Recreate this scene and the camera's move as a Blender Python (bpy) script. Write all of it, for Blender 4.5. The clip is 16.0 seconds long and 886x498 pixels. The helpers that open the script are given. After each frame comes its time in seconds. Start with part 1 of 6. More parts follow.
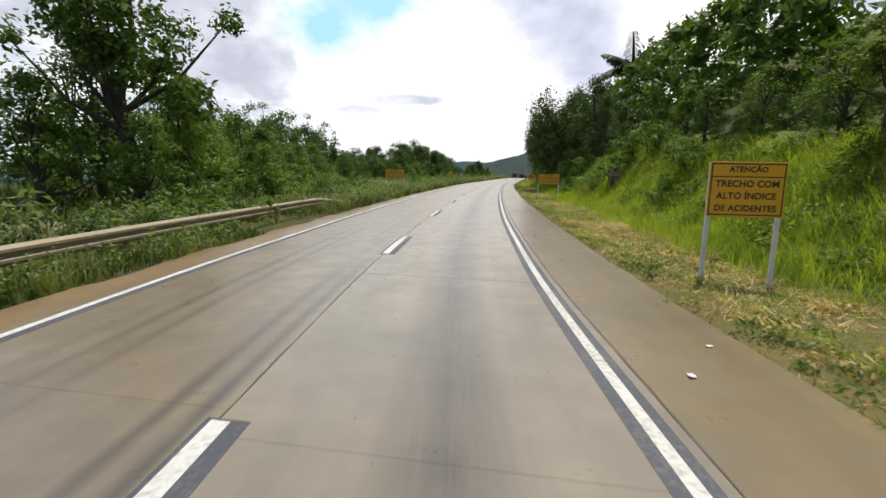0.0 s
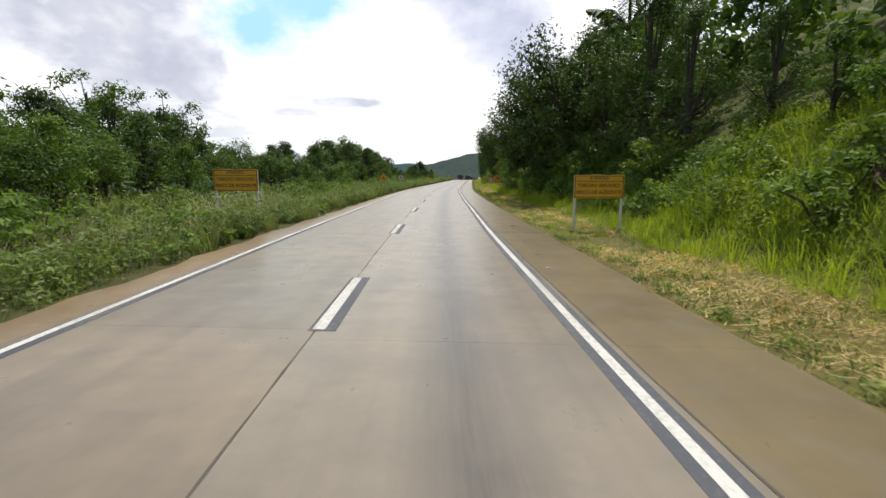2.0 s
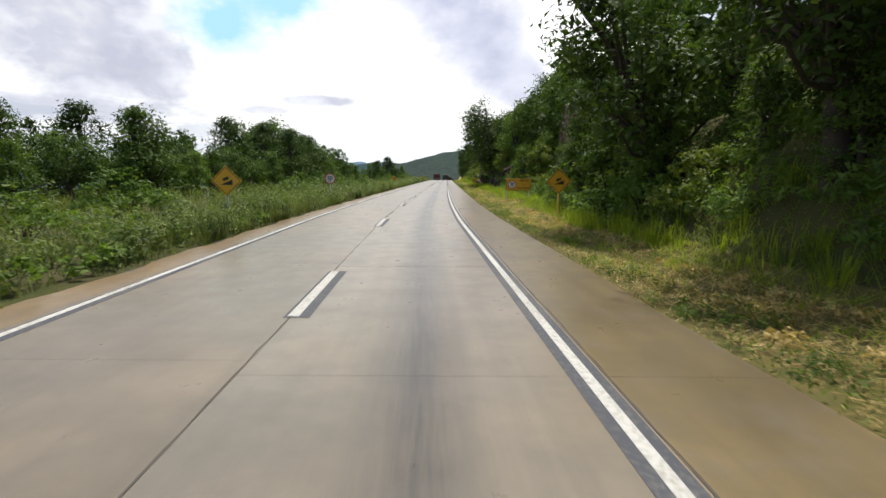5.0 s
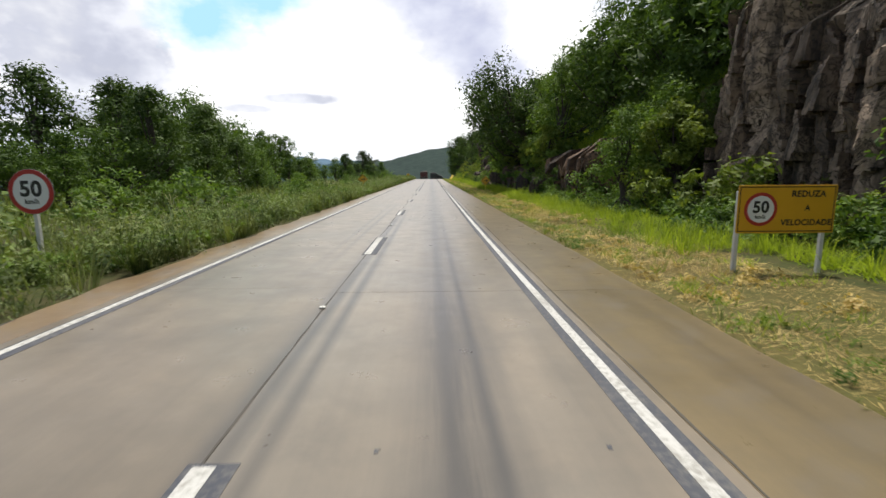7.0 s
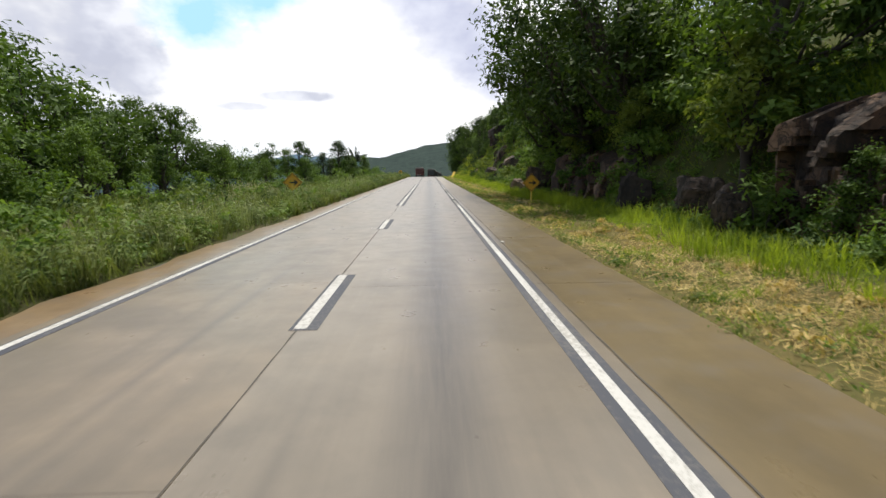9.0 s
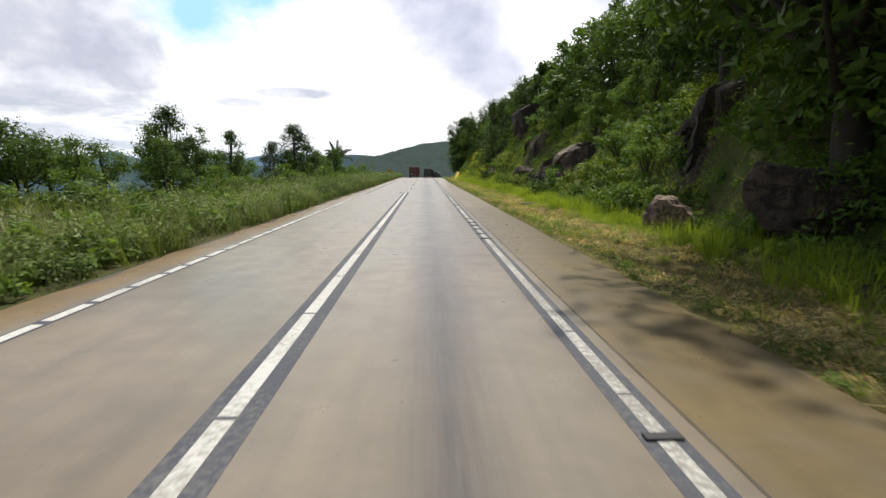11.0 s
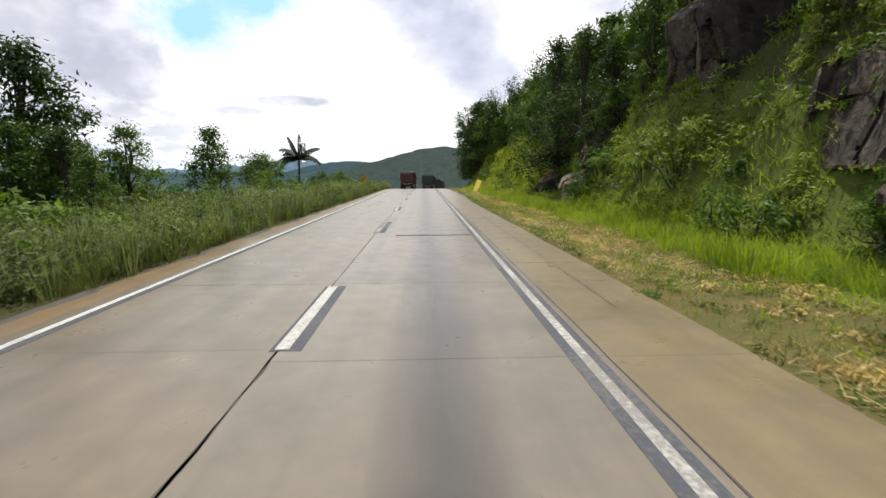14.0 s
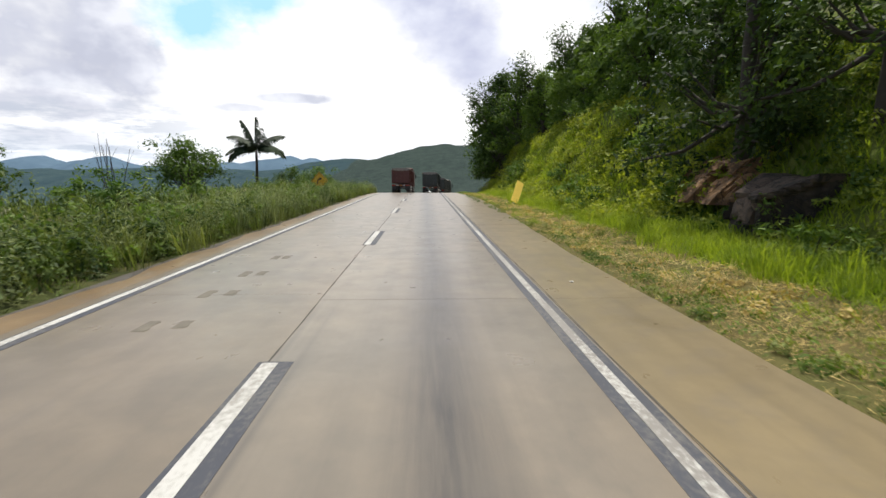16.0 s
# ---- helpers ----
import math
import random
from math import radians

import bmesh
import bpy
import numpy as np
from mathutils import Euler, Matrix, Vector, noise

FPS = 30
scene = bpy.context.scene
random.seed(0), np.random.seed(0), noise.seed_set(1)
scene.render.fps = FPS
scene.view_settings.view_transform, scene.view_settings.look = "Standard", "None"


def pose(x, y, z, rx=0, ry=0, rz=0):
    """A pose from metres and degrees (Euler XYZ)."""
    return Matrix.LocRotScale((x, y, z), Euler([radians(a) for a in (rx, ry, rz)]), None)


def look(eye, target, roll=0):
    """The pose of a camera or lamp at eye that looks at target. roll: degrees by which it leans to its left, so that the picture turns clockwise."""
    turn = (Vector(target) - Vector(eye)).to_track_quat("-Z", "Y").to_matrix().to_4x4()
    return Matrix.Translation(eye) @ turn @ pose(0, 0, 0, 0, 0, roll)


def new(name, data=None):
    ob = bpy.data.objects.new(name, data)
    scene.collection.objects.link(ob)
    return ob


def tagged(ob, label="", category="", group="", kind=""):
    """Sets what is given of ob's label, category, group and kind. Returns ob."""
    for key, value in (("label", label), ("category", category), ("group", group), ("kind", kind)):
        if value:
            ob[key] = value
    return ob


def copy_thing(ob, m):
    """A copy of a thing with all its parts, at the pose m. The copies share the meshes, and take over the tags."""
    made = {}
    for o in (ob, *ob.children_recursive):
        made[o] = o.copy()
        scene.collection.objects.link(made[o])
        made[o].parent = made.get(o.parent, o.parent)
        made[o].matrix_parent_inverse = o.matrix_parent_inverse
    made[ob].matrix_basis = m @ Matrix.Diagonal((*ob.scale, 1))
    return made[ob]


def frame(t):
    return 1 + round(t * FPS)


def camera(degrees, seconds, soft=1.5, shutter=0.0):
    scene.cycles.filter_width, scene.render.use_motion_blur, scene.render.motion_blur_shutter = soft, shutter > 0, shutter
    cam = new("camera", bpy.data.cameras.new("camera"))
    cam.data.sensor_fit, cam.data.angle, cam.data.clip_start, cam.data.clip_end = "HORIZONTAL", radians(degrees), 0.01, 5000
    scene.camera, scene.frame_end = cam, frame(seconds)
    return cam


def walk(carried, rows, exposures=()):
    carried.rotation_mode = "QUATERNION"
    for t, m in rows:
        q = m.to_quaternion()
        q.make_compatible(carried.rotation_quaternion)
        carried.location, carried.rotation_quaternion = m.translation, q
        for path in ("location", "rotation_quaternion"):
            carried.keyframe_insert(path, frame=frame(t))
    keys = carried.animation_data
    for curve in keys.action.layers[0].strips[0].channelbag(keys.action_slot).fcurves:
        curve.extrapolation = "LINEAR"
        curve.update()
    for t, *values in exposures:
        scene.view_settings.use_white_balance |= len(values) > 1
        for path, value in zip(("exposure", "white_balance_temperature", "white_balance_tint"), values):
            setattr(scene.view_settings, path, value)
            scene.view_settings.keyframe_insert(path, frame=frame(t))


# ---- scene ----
# ---- camera and its drive along the right lane ----
cam = camera(85.0, 16.0, shutter=0.08)


def aim(x, y, z, yaw, pitch, roll):
    """A camera pose from its place, its heading (left of +y), its pitch (up) and its roll, in degrees."""
    return pose(x, y, z, 0, 0, yaw) @ pose(0, 0, 0, 90 + pitch, 0, 0) @ pose(0, 0, 0, 0, 0, roll)


PATH = [
    (0.0, aim(7.146, 2.938, 2.011, 10.10, -8.92, 1.10)),
    (0.5, aim(6.065, 9.476, 1.993, 8.04, -8.70, 0.42)),
    (1.0, aim(5.116, 16.677, 1.994, 6.02, -8.65, -0.00)),
    (1.5, aim(4.454, 22.976, 2.083, 4.78, -8.89, -0.00)),
    (2.0, aim(3.682, 30.237, 2.041, 3.43, -8.59, 0.04)),
    (2.5, aim(3.261, 36.400, 2.020, 2.77, -8.65, 0.06)),
    (3.0, aim(2.898, 43.90, 2.026, 2.08, -8.55, 0.13)),
    (3.5, aim(2.535, 49.558, 2.032, 1.39, -8.46, 0.20)),
    (4.0, aim(2.042, 57.357, 2.061, 0.97, -8.61, 0.18)),
    (4.2, aim(1.872, 60.539, 2.041, 0.85, -8.42, 0.50)),
    (6.3, aim(0.305, 94.322, 2.032, -0.62, -9.13, -0.66)),
    (6.5, aim(0.108, 97.565, 2.043, -0.92, -9.06, -0.34)),
    (7.0, aim(-0.156, 105.624, 2.078, -1.34, -8.90, -0.29)),
    (7.5, aim(-0.066, 112.962, 2.048, -1.73, -8.99, 0.44)),
    (8.0, aim(-0.150, 120.749, 2.018, -1.74, -8.77, -0.26)),
    (8.5, aim(-0.108, 128.036, 2.060, -1.76, -9.05, 0.08)),
    (9.0, aim(-0.105, 135.479, 2.059, -1.57, -9.30, -0.72)),
    (9.2, aim(-0.179, 138.382, 2.036, -1.64, -9.15, -0.35)),
    (11.3, aim(-0.213, 170.620, 2.027, -2.18, -9.36, 0.20)),
    (11.5, aim(-0.172, 173.866, 2.057, -2.25, -8.95, -0.02)),
    (12.0, aim(-0.193, 182.306, 2.032, -2.26, -9.17, -0.31)),
    (12.5, aim(-0.045, 189.151, 2.053, -2.12, -9.09, -0.03)),
    (13.0, aim(-0.095, 196.658, 2.081, -2.09, -8.95, 0.16)),
    (13.5, aim(-0.148, 203.514, 2.041, -2.29, -8.46, 0.41)),
    (14.0, aim(-0.135, 210.795, 2.044, -2.23, -8.61, -0.21)),
    (14.5, aim(-0.078, 217.05, 2.021, -2.09, -8.67, -0.30)),
    (15.0, aim(-0.092, 224.50, 2.040, -2.22, -8.76, -0.04)),
    (15.5, aim(-0.082, 231.068, 2.029, -2.05, -8.84, -0.37)),
    (16.0, aim(-0.161, 238.222, 2.041, -2.19, -8.78, 0.17)),
]
walk(cam, PATH)

# ---- sky, sun ----
world = bpy.data.worlds.new("sky")
scene.world = world
world.use_nodes = True
SUN_EL, SUN_AZ = 68.0, 20.0  # elevation; azimuth to the right of +y


def math_node(tree, op, a, b=None, clamp=False):
    n = tree.nodes.new("ShaderNodeMath")
    n.operation, n.use_clamp = op, clamp
    for i, v in enumerate((a, b)):
        if v is None:
            continue
        if isinstance(v, (int, float)):
            n.inputs[i].default_value = v
        else:
            tree.links.new(v, n.inputs[i])
    return n.outputs[0]


def mix_col(tree, fac, a, b, blend="MIX"):
    n = tree.nodes.new("ShaderNodeMix")
    n.data_type, n.blend_type = "RGBA", blend
    for sock, v in ((n.inputs[0], fac), (n.inputs[6], a), (n.inputs[7], b)):
        if isinstance(v, (int, float)):
            sock.default_value = v
        elif isinstance(v, tuple):
            sock.default_value = (*v, 1.0) if len(v) == 3 else v
        else:
            tree.links.new(v, sock)
    return n.outputs[2]


def noise_tex(tree, vec, scale, detail=4.0, rough=0.55, distortion=0.0):
    n = tree.nodes.new("ShaderNodeTexNoise")
    n.inputs["Scale"].default_value, n.inputs["Detail"].default_value = scale, detail
    n.inputs["Roughness"].default_value, n.inputs["Distortion"].default_value = rough, distortion
    if vec is not None:
        tree.links.new(vec, n.inputs["Vector"])
    return n.outputs["Fac"], n.outputs["Color"]


def ramp(tree, fac, stops):
    n = tree.nodes.new("ShaderNodeValToRGB")
    el = n.color_ramp.elements
    while len(el) < len(stops):
        el.new(0.5)
    for e, (p, c) in zip(el, stops):
        e.position, e.color = p, ((*c, 1.0) if isinstance(c, tuple) else (c, c, c, 1.0))
    tree.links.new(fac, n.inputs[0])
    return n.outputs[0]


def build_sky():
    t = world.node_tree
    t.nodes.clear()
    out, bg = t.nodes.new("ShaderNodeOutputWorld"), t.nodes.new("ShaderNodeBackground")
    sky = t.nodes.new("ShaderNodeTexSky")
    sky.sky_type, sky.sun_disc = "NISHITA", False
    sky.sun_elevation, sky.sun_rotation = radians(SUN_EL), radians(SUN_AZ)
    co = t.nodes.new("ShaderNodeTexCoord").outputs["Generated"]
    sep = t.nodes.new("ShaderNodeSeparateXYZ")
    t.links.new(co, sep.inputs[0])
    deg = 57.29578
    az = math_node(t, "MULTIPLY", math_node(t, "ARCTAN2", sep.outputs[0], sep.outputs[1]), deg)
    el = math_node(t, "MULTIPLY", math_node(t, "ARCSINE", sep.outputs[2]), deg)
    # cloud billows in a plane of azimuth and elevation
    comb = t.nodes.new("ShaderNodeCombineXYZ")
    t.links.new(az, comb.inputs[0])
    t.links.new(math_node(t, "MULTIPLY", el, 1.5), comb.inputs[1])
    big, _ = noise_tex(t, comb.outputs[0], 0.11, 6.0, 0.55)
    fine, _ = noise_tex(t, comb.outputs[0], 0.32, 5.0, 0.6)
    tiny, _ = noise_tex(t, comb.outputs[0], 0.15, 4.0, 0.5, 0.1)
    wob = math_node(t, "ADD", math_node(t, "MULTIPLY", math_node(t, "SUBTRACT", big, 0.5), 2.6),
                    math_node(t, "MULTIPLY", math_node(t, "SUBTRACT", fine, 0.5), 1.1))

    def blob(a, e, ra, re, soft, amount=1.0, ragged=1.0):
        x = math_node(t, "DIVIDE", math_node(t, "SUBTRACT", az, a), ra)
        y = math_node(t, "DIVIDE", math_node(t, "SUBTRACT", el, e), re)
        d = math_node(t, "SQRT", math_node(t, "ADD", math_node(t, "MULTIPLY", x, x), math_node(t, "MULTIPLY", y, y)))
        d = math_node(t, "ADD", d, math_node(t, "MULTIPLY", wob, 0.55 * ragged))
        return math_node(t, "MULTIPLY", math_node(t, "DIVIDE", math_node(t, "SUBTRACT", 1.0, d), soft, True), amount, True)

    skyblue = mix_col(t, 1.0, sky.outputs[0], (SKY, SKY, SKY), "MULTIPLY")
    white = mix_col(t, fine, (1.10, 1.12, 1.14), (0.90, 0.91, 0.93))
    glare = mix_col(t, fine, (1.35, 1.35, 1.35), (1.12, 1.12, 1.12))
    # far from the road's heading: broken cumulus in blue
    broken = ramp(t, big, [(0.48, 0.0), (0.62, 1.0)])
    col = mix_col(t, broken, skyblue, white)
    col = mix_col(t, blob(-12, 8, 46, 26, 0.3, 1.0, 0.6), col, glare)
    puff = ramp(t, tiny, [(0.30, 0.25), (0.50, 1.0)])
    grey = mix_col(t, ramp(t, tiny, [(0.36, 0.0), (0.66, 1.0)]), (0.44, 0.47, 0.61), (0.94, 0.96, 1.04))
    pale = mix_col(t, ramp(t, tiny, [(0.34, 0.0), (0.70, 1.0)]), (0.60, 0.63, 0.81), (0.90, 0.93, 1.05))
    for a, e, ra, re, soft, amt in ((-35, 13.5, 10.0, 7.5, 0.45, 1.0), (-30, 10.0, 5.5, 4.6, 0.4, 1.0), (-48, 15, 11, 7, 0.6, 1.0), (-37, 6.0, 11, 1.9, 0.5, 0.9),
                                    (-15.0, 8.1, 4.6, 0.75, 0.4, 1.0), (-19.5, 6.9, 3.2, 0.6, 0.5, 0.8), (-38, 3.2, 10, 1.3, 0.6, 0.8)):
        col = mix_col(t, math_node(t, "MULTIPLY", blob(a, e, ra, re, soft, amt), puff), col, grey)
    # the long lilac cloud that slants down to the right
    for a, e, ra, re, soft, amt in ((-2.5, 20.8, 7.5, 4.6, 0.6, 0.95), (1.5, 17.2, 7.2, 5.2, 0.6, 1.0), (5.0, 13.8, 6.6, 5.2, 0.6, 1.0), (7.6, 10.8, 4.8, 3.8, 0.6, 0.95), (13, 20.5, 9.0, 4.0, 0.7, 0.5), (25, 18, 9, 5, 0.6, 0.7)):
        col = mix_col(t, blob(a, e, ra, re, soft, amt, 0.8), col, pale)
    blue = (0.50, 0.86, 1.02)
    for a, e, ra, re, soft, amt in ((-23.5, 15.0, 5.6, 4.6, 0.7, 1.0), (-18, 18.8, 9.0, 4.4, 0.7, 1.0), (-8, 21.5, 8, 2.6, 0.6, 0.8), (-47, 19.5, 4, 2.5, 0.5, 0.5), (16, 21, 6, 2.5, 0.5, 0.6)):
        col = mix_col(t, blob(a, e, ra, re, soft, amt, 1.1), col, blue)
    # small flat-based clouds above the horizon, far out to the left
    flat = t.nodes.new("ShaderNodeCombineXYZ")
    t.links.new(math_node(t, "MULTIPLY", az, 0.16), flat.inputs[0])
    t.links.new(math_node(t, "MULTIPLY", el, 0.75), flat.inputs[1])
    rows, _ = noise_tex(t, flat.outputs[0], 1.0, 6.0, 0.6)
    side = ramp(t, math_node(t, "DIVIDE", math_node(t, "SUBTRACT", -18.0, az), 14.0, True), [(0.0, 0.0), (1.0, 1.0)])
    band = ramp(t, math_node(t, "DIVIDE", el, 9.0, True), [(0.05, 0.0), (0.2, 1.0), (0.6, 1.0), (0.95, 0.0)])
    puffs = math_node(t, "MULTIPLY", math_node(t, "MULTIPLY", ramp(t, rows, [(0.46, 0.0), (0.58, 1.0)]), side), band)
    col = mix_col(t, math_node(t, "MULTIPLY", puffs, 0.95), col, (0.60, 0.65, 0.76))
    # pale haze low over the horizon
    low = ramp(t, math_node(t, "DIVIDE", el, 5.0, True), [(0.0, 0.55), (1.0, 0.0)])
    col = mix_col(t, low, col, (0.80, 0.90, 1.02))
    t.links.new(col, bg.inputs[0])
    bg.inputs[1].default_value = 1.0
    t.links.new(bg.outputs[0], out.inputs[0])


SKY = 0.11
build_sky()
sun = new("sun", bpy.data.lights.new("sun", "SUN"))
sun.data.energy, sun.data.angle, sun.data.color = 4.75, radians(1.2), (1.0, 0.95, 0.84)
sun.matrix_world = look((0, 0, 0), (-math.sin(radians(SUN_AZ)) * math.cos(radians(SUN_EL)), -math.cos(radians(SUN_AZ)) * math.cos(radians(SUN_EL)), -math.sin(radians(SUN_EL))))

# ---- the plan: the road's centre line and the lie of the land ----
CL_Y = np.array([-70, -12, 0, 12, 24, 36, 48, 60, 72, 84, 96, 108, 120, 285, 300, 315, 330, 345, 360, 420, 600], float)
CL_X = np.array([19.1, 8.01, 5.71, 3.89, 2.63, 1.66, 0.78, 0.10, -0.56, -1.09, -1.61, -1.81, -1.85, -1.85, -1.75, -1.2, 0.3, 3.0, 7.0, 33, 122], float)


def smooth_line(xs, ys):
    """A smooth curve through the nodes, sampled every metre."""
    g = np.arange(xs[0], xs[-1] + 1)
    v = np.interp(g, xs, ys)
    k = np.hanning(13)
    return g, np.convolve(np.pad(v, 6, mode="reflect", reflect_type="odd"), k / k.sum(), "valid")


LINE = smooth_line(CL_Y, CL_X)


def xc(y):
    return np.interp(y, *LINE)


def road_z(y):
    d = np.clip(np.asarray(y, float) - 282, 0, 70)
    return -0.00085 * d * d - 0.119 * np.clip(np.asarray(y, float) - 352, 0, 400)


def wave(x, y, size, seed=0.0):
    """Cheap smooth noise in -1..1 with features about size metres wide."""
    a, b = x / size * 2.1, y / size * 2.1
    return (np.sin(a + 1.7 * np.sin(b * 0.7 + seed) + seed) + np.sin(b * 1.13 + 1.3 * np.sin(a * 0.83 + 2.1 * seed)) + np.sin((a + b) * 0.71 + seed * 3.1)) / 3


def shoulder_u(y):
    return 5.5 + 0.9 * np.clip((np.asarray(y, float) - 250) / 22, 0, 1)


BANK_Y = [-80, 0, 20, 45, 75, 100, 113, 118, 132, 137, 149, 160, 180, 195, 208, 225, 240, 255, 290, 340]
FOOT = np.array([10.5, 10.5, 10.0, 9.4, 9.2, 10.2, 14.0, 16.6, 16.4, 13.6, 12.9, 11.6, 11.4, 11.6, 12.2, 10.8, 10.9, 12.0, 10.5, 9.5])
RUN = np.array([6, 6, 6, 6, 6, 5, 4.0, 2.6, 2.6, 2.8, 2.8, 4.5, 5, 6, 6.5, 6, 5.5, 6.5, 6, 6.0])
RISE = np.array([4.0, 4.0, 4.2, 4.5, 5.0, 5.0, 6.5, 8.0, 8.5, 5.5, 4.6, 5.5, 6.0, 7.0, 7.5, 8.0, 7.5, 7.5, 7.0, 7.0])


def ground_z(u, y):
    """Height of the land at u metres right of the centre line."""
    u, y = np.broadcast_arrays(np.asarray(u, float), np.asarray(y, float))
    x = xc(y) + u
    foot, run, rise = np.interp(y, BANK_Y, FOOT), np.interp(y, BANK_Y, RUN), np.interp(y, BANK_Y, RISE)
    foot = foot + 0.5 * wave(x, y, 9.0, 0.4)
    s = np.clip((u - foot) / run, 0, 1)
    s = s * s * (3 - 2 * s)
    above = np.clip(u - foot - run, 0, 60)
    right = rise * s * (1 + 0.12 * wave(x, y, 5.0, 1.3)) + 0.5 * above + 0.7 * wave(x, y, 11.0, 2.2) * np.clip(above / 6, 0, 1)
    verge = -0.16 * np.clip((u - shoulder_u(y) - 0.2) / 1.5, 0, 1) + 0.10 * wave(x, y, 3.0, 0.9) * np.clip((u - shoulder_u(y)) / 2, 0, 1)
    right = right + verge
    out = -u - 4.7
    drop = np.interp(y, [0, 150, 190, 215, 260], [0.0, 0.01, 0.05, 0.14, 0.16])
    left = 0.22 * np.clip(out / 3, 0, 1) + 0.18 * wave(x, y, 4.0, 1.9) * np.clip(out / 3, 0, 1) - drop * np.clip(out - 12, 0, 150) - 0.02 * np.clip(out - 158, 0, 400)
    z = np.where(u > 0, np.where(u > shoulder_u(y), right, 0), np.where(out > 0, left, 0))
    far = np.clip((y - 330) / 250, 0, 1)
    z = z * (1 - far) + (-22 - 14 * far) * far
    return z + road_z(np.minimum(y, 380)) * (1 - far) - 0.05


def hills(x, y):
    """The wooded ridge ahead and the valley round it."""
    h = 66 * np.exp(-((x - 150) / 280) ** 2 - ((y - 980) / 250) ** 2) + 66 * np.exp(-((x + 190) / 200) ** 2 - ((y - 1300) / 220) ** 2)
    h = h + 26 * np.exp(-((x + 25) / 120) ** 2 - ((y - 960) / 200) ** 2)
    return h * (1 + 0.10 * wave(x, y, 130, 0.6) + 0.05 * wave(x, y, 45, 1.6) + 0.02 * wave(x, y, 14, 2.6))


# ---- materials ----
def material(name):
    m = bpy.data.materials.new(name)
    m.use_nodes = True
    t = m.node_tree
    b = t.nodes["Principled BSDF"]
    return m, t, b


def coords(t, which="Object"):
    return t.nodes.new("ShaderNodeTexCoord").outputs[which]


def bump(t, b, height, strength=0.3, dist=0.02):
    n = t.nodes.new("ShaderNodeBump")
    n.inputs["Strength"].default_value, n.inputs["Distance"].default_value = strength, dist
    t.links.new(height, n.inputs["Height"])
    t.links.new(n.outputs[0], b.inputs["Normal"])


def plain(name, col, rough=0.6, metal=0.0, var=0.12, scale=3.0, bumpy=0.0, spec=None):
    """Paint, metal or plastic with soft blotches and fine grain."""
    m, t, b = material(name)
    co = coords(t)
    f, _ = noise_tex(t, co, scale, 5)
    g, _ = noise_tex(t, co, scale * 14, 3)
    dark = tuple(c * (1 - 2.2 * var) for c in col)
    light = tuple(min(1, c * (1 + var)) for c in col)
    c = mix_col(t, f, dark, light)
    c = mix_col(t, math_node(t, "MULTIPLY", g, var), c, tuple(x * 0.6 for x in col))
    t.links.new(c, b.inputs["Base Color"])
    b.inputs["Roughness"].default_value, b.inputs["Metallic"].default_value = rough, metal
    if spec is not None:
        b.inputs["Specular IOR Level"].default_value = spec
    if bumpy:
        bump(t, b, g, bumpy, 0.01)
    return m


def leaf_mat(name, dark, light, glow=0.35, patch=0.12, clump=0.8):
    """Leaves or blades: each one its own shade, and light through them."""
    m, t, b = material(name)
    out = t.nodes["Material Output"]
    rnd = t.nodes.new("ShaderNodeNewGeometry").outputs["Random Per Island"]
    obj = t.nodes.new("ShaderNodeObjectInfo")
    geo = t.nodes.new("ShaderNodeNewGeometry").outputs["Position"]
    pf, _ = noise_tex(t, geo, patch, 3)
    pf = ramp(t, pf, [(0.32, 0.08), (0.68, 0.92)])
    cf, _ = noise_tex(t, geo, clump, 2)
    cf = ramp(t, cf, [(0.36, 0.0), (0.64, 1.0)])
    v = math_node(t, "ADD", math_node(t, "MULTIPLY", rnd, 0.36), math_node(t, "MULTIPLY", pf, 0.40))
    v = math_node(t, "ADD", v, math_node(t, "MULTIPLY", cf, 0.36))
    v = math_node(t, "ADD", v, math_node(t, "MULTIPLY", math_node(t, "SUBTRACT", obj.outputs["Random"], 0.5), 0.3))
    c = ramp(t, v, [(0.18, dark), (0.85, light)])
    t.links.new(c, b.inputs["Base Color"])
    b.inputs["Roughness"].default_value = 0.62
    b.inputs["Specular IOR Level"].default_value = 0.22
    tr = t.nodes.new("ShaderNodeBsdfTranslucent")
    t.links.new(mix_col(t, 1.0, c, (1.25, 1.3, 0.55), "MULTIPLY"), tr.inputs[0])
    mx = t.nodes.new("ShaderNodeMixShader")
    mx.inputs[0].default_value = glow
    t.links.new(b.outputs[0], mx.inputs[1])
    t.links.new(tr.outputs[0], mx.inputs[2])
    t.links.new(mx.outputs[0], out.inputs[0])
    return m


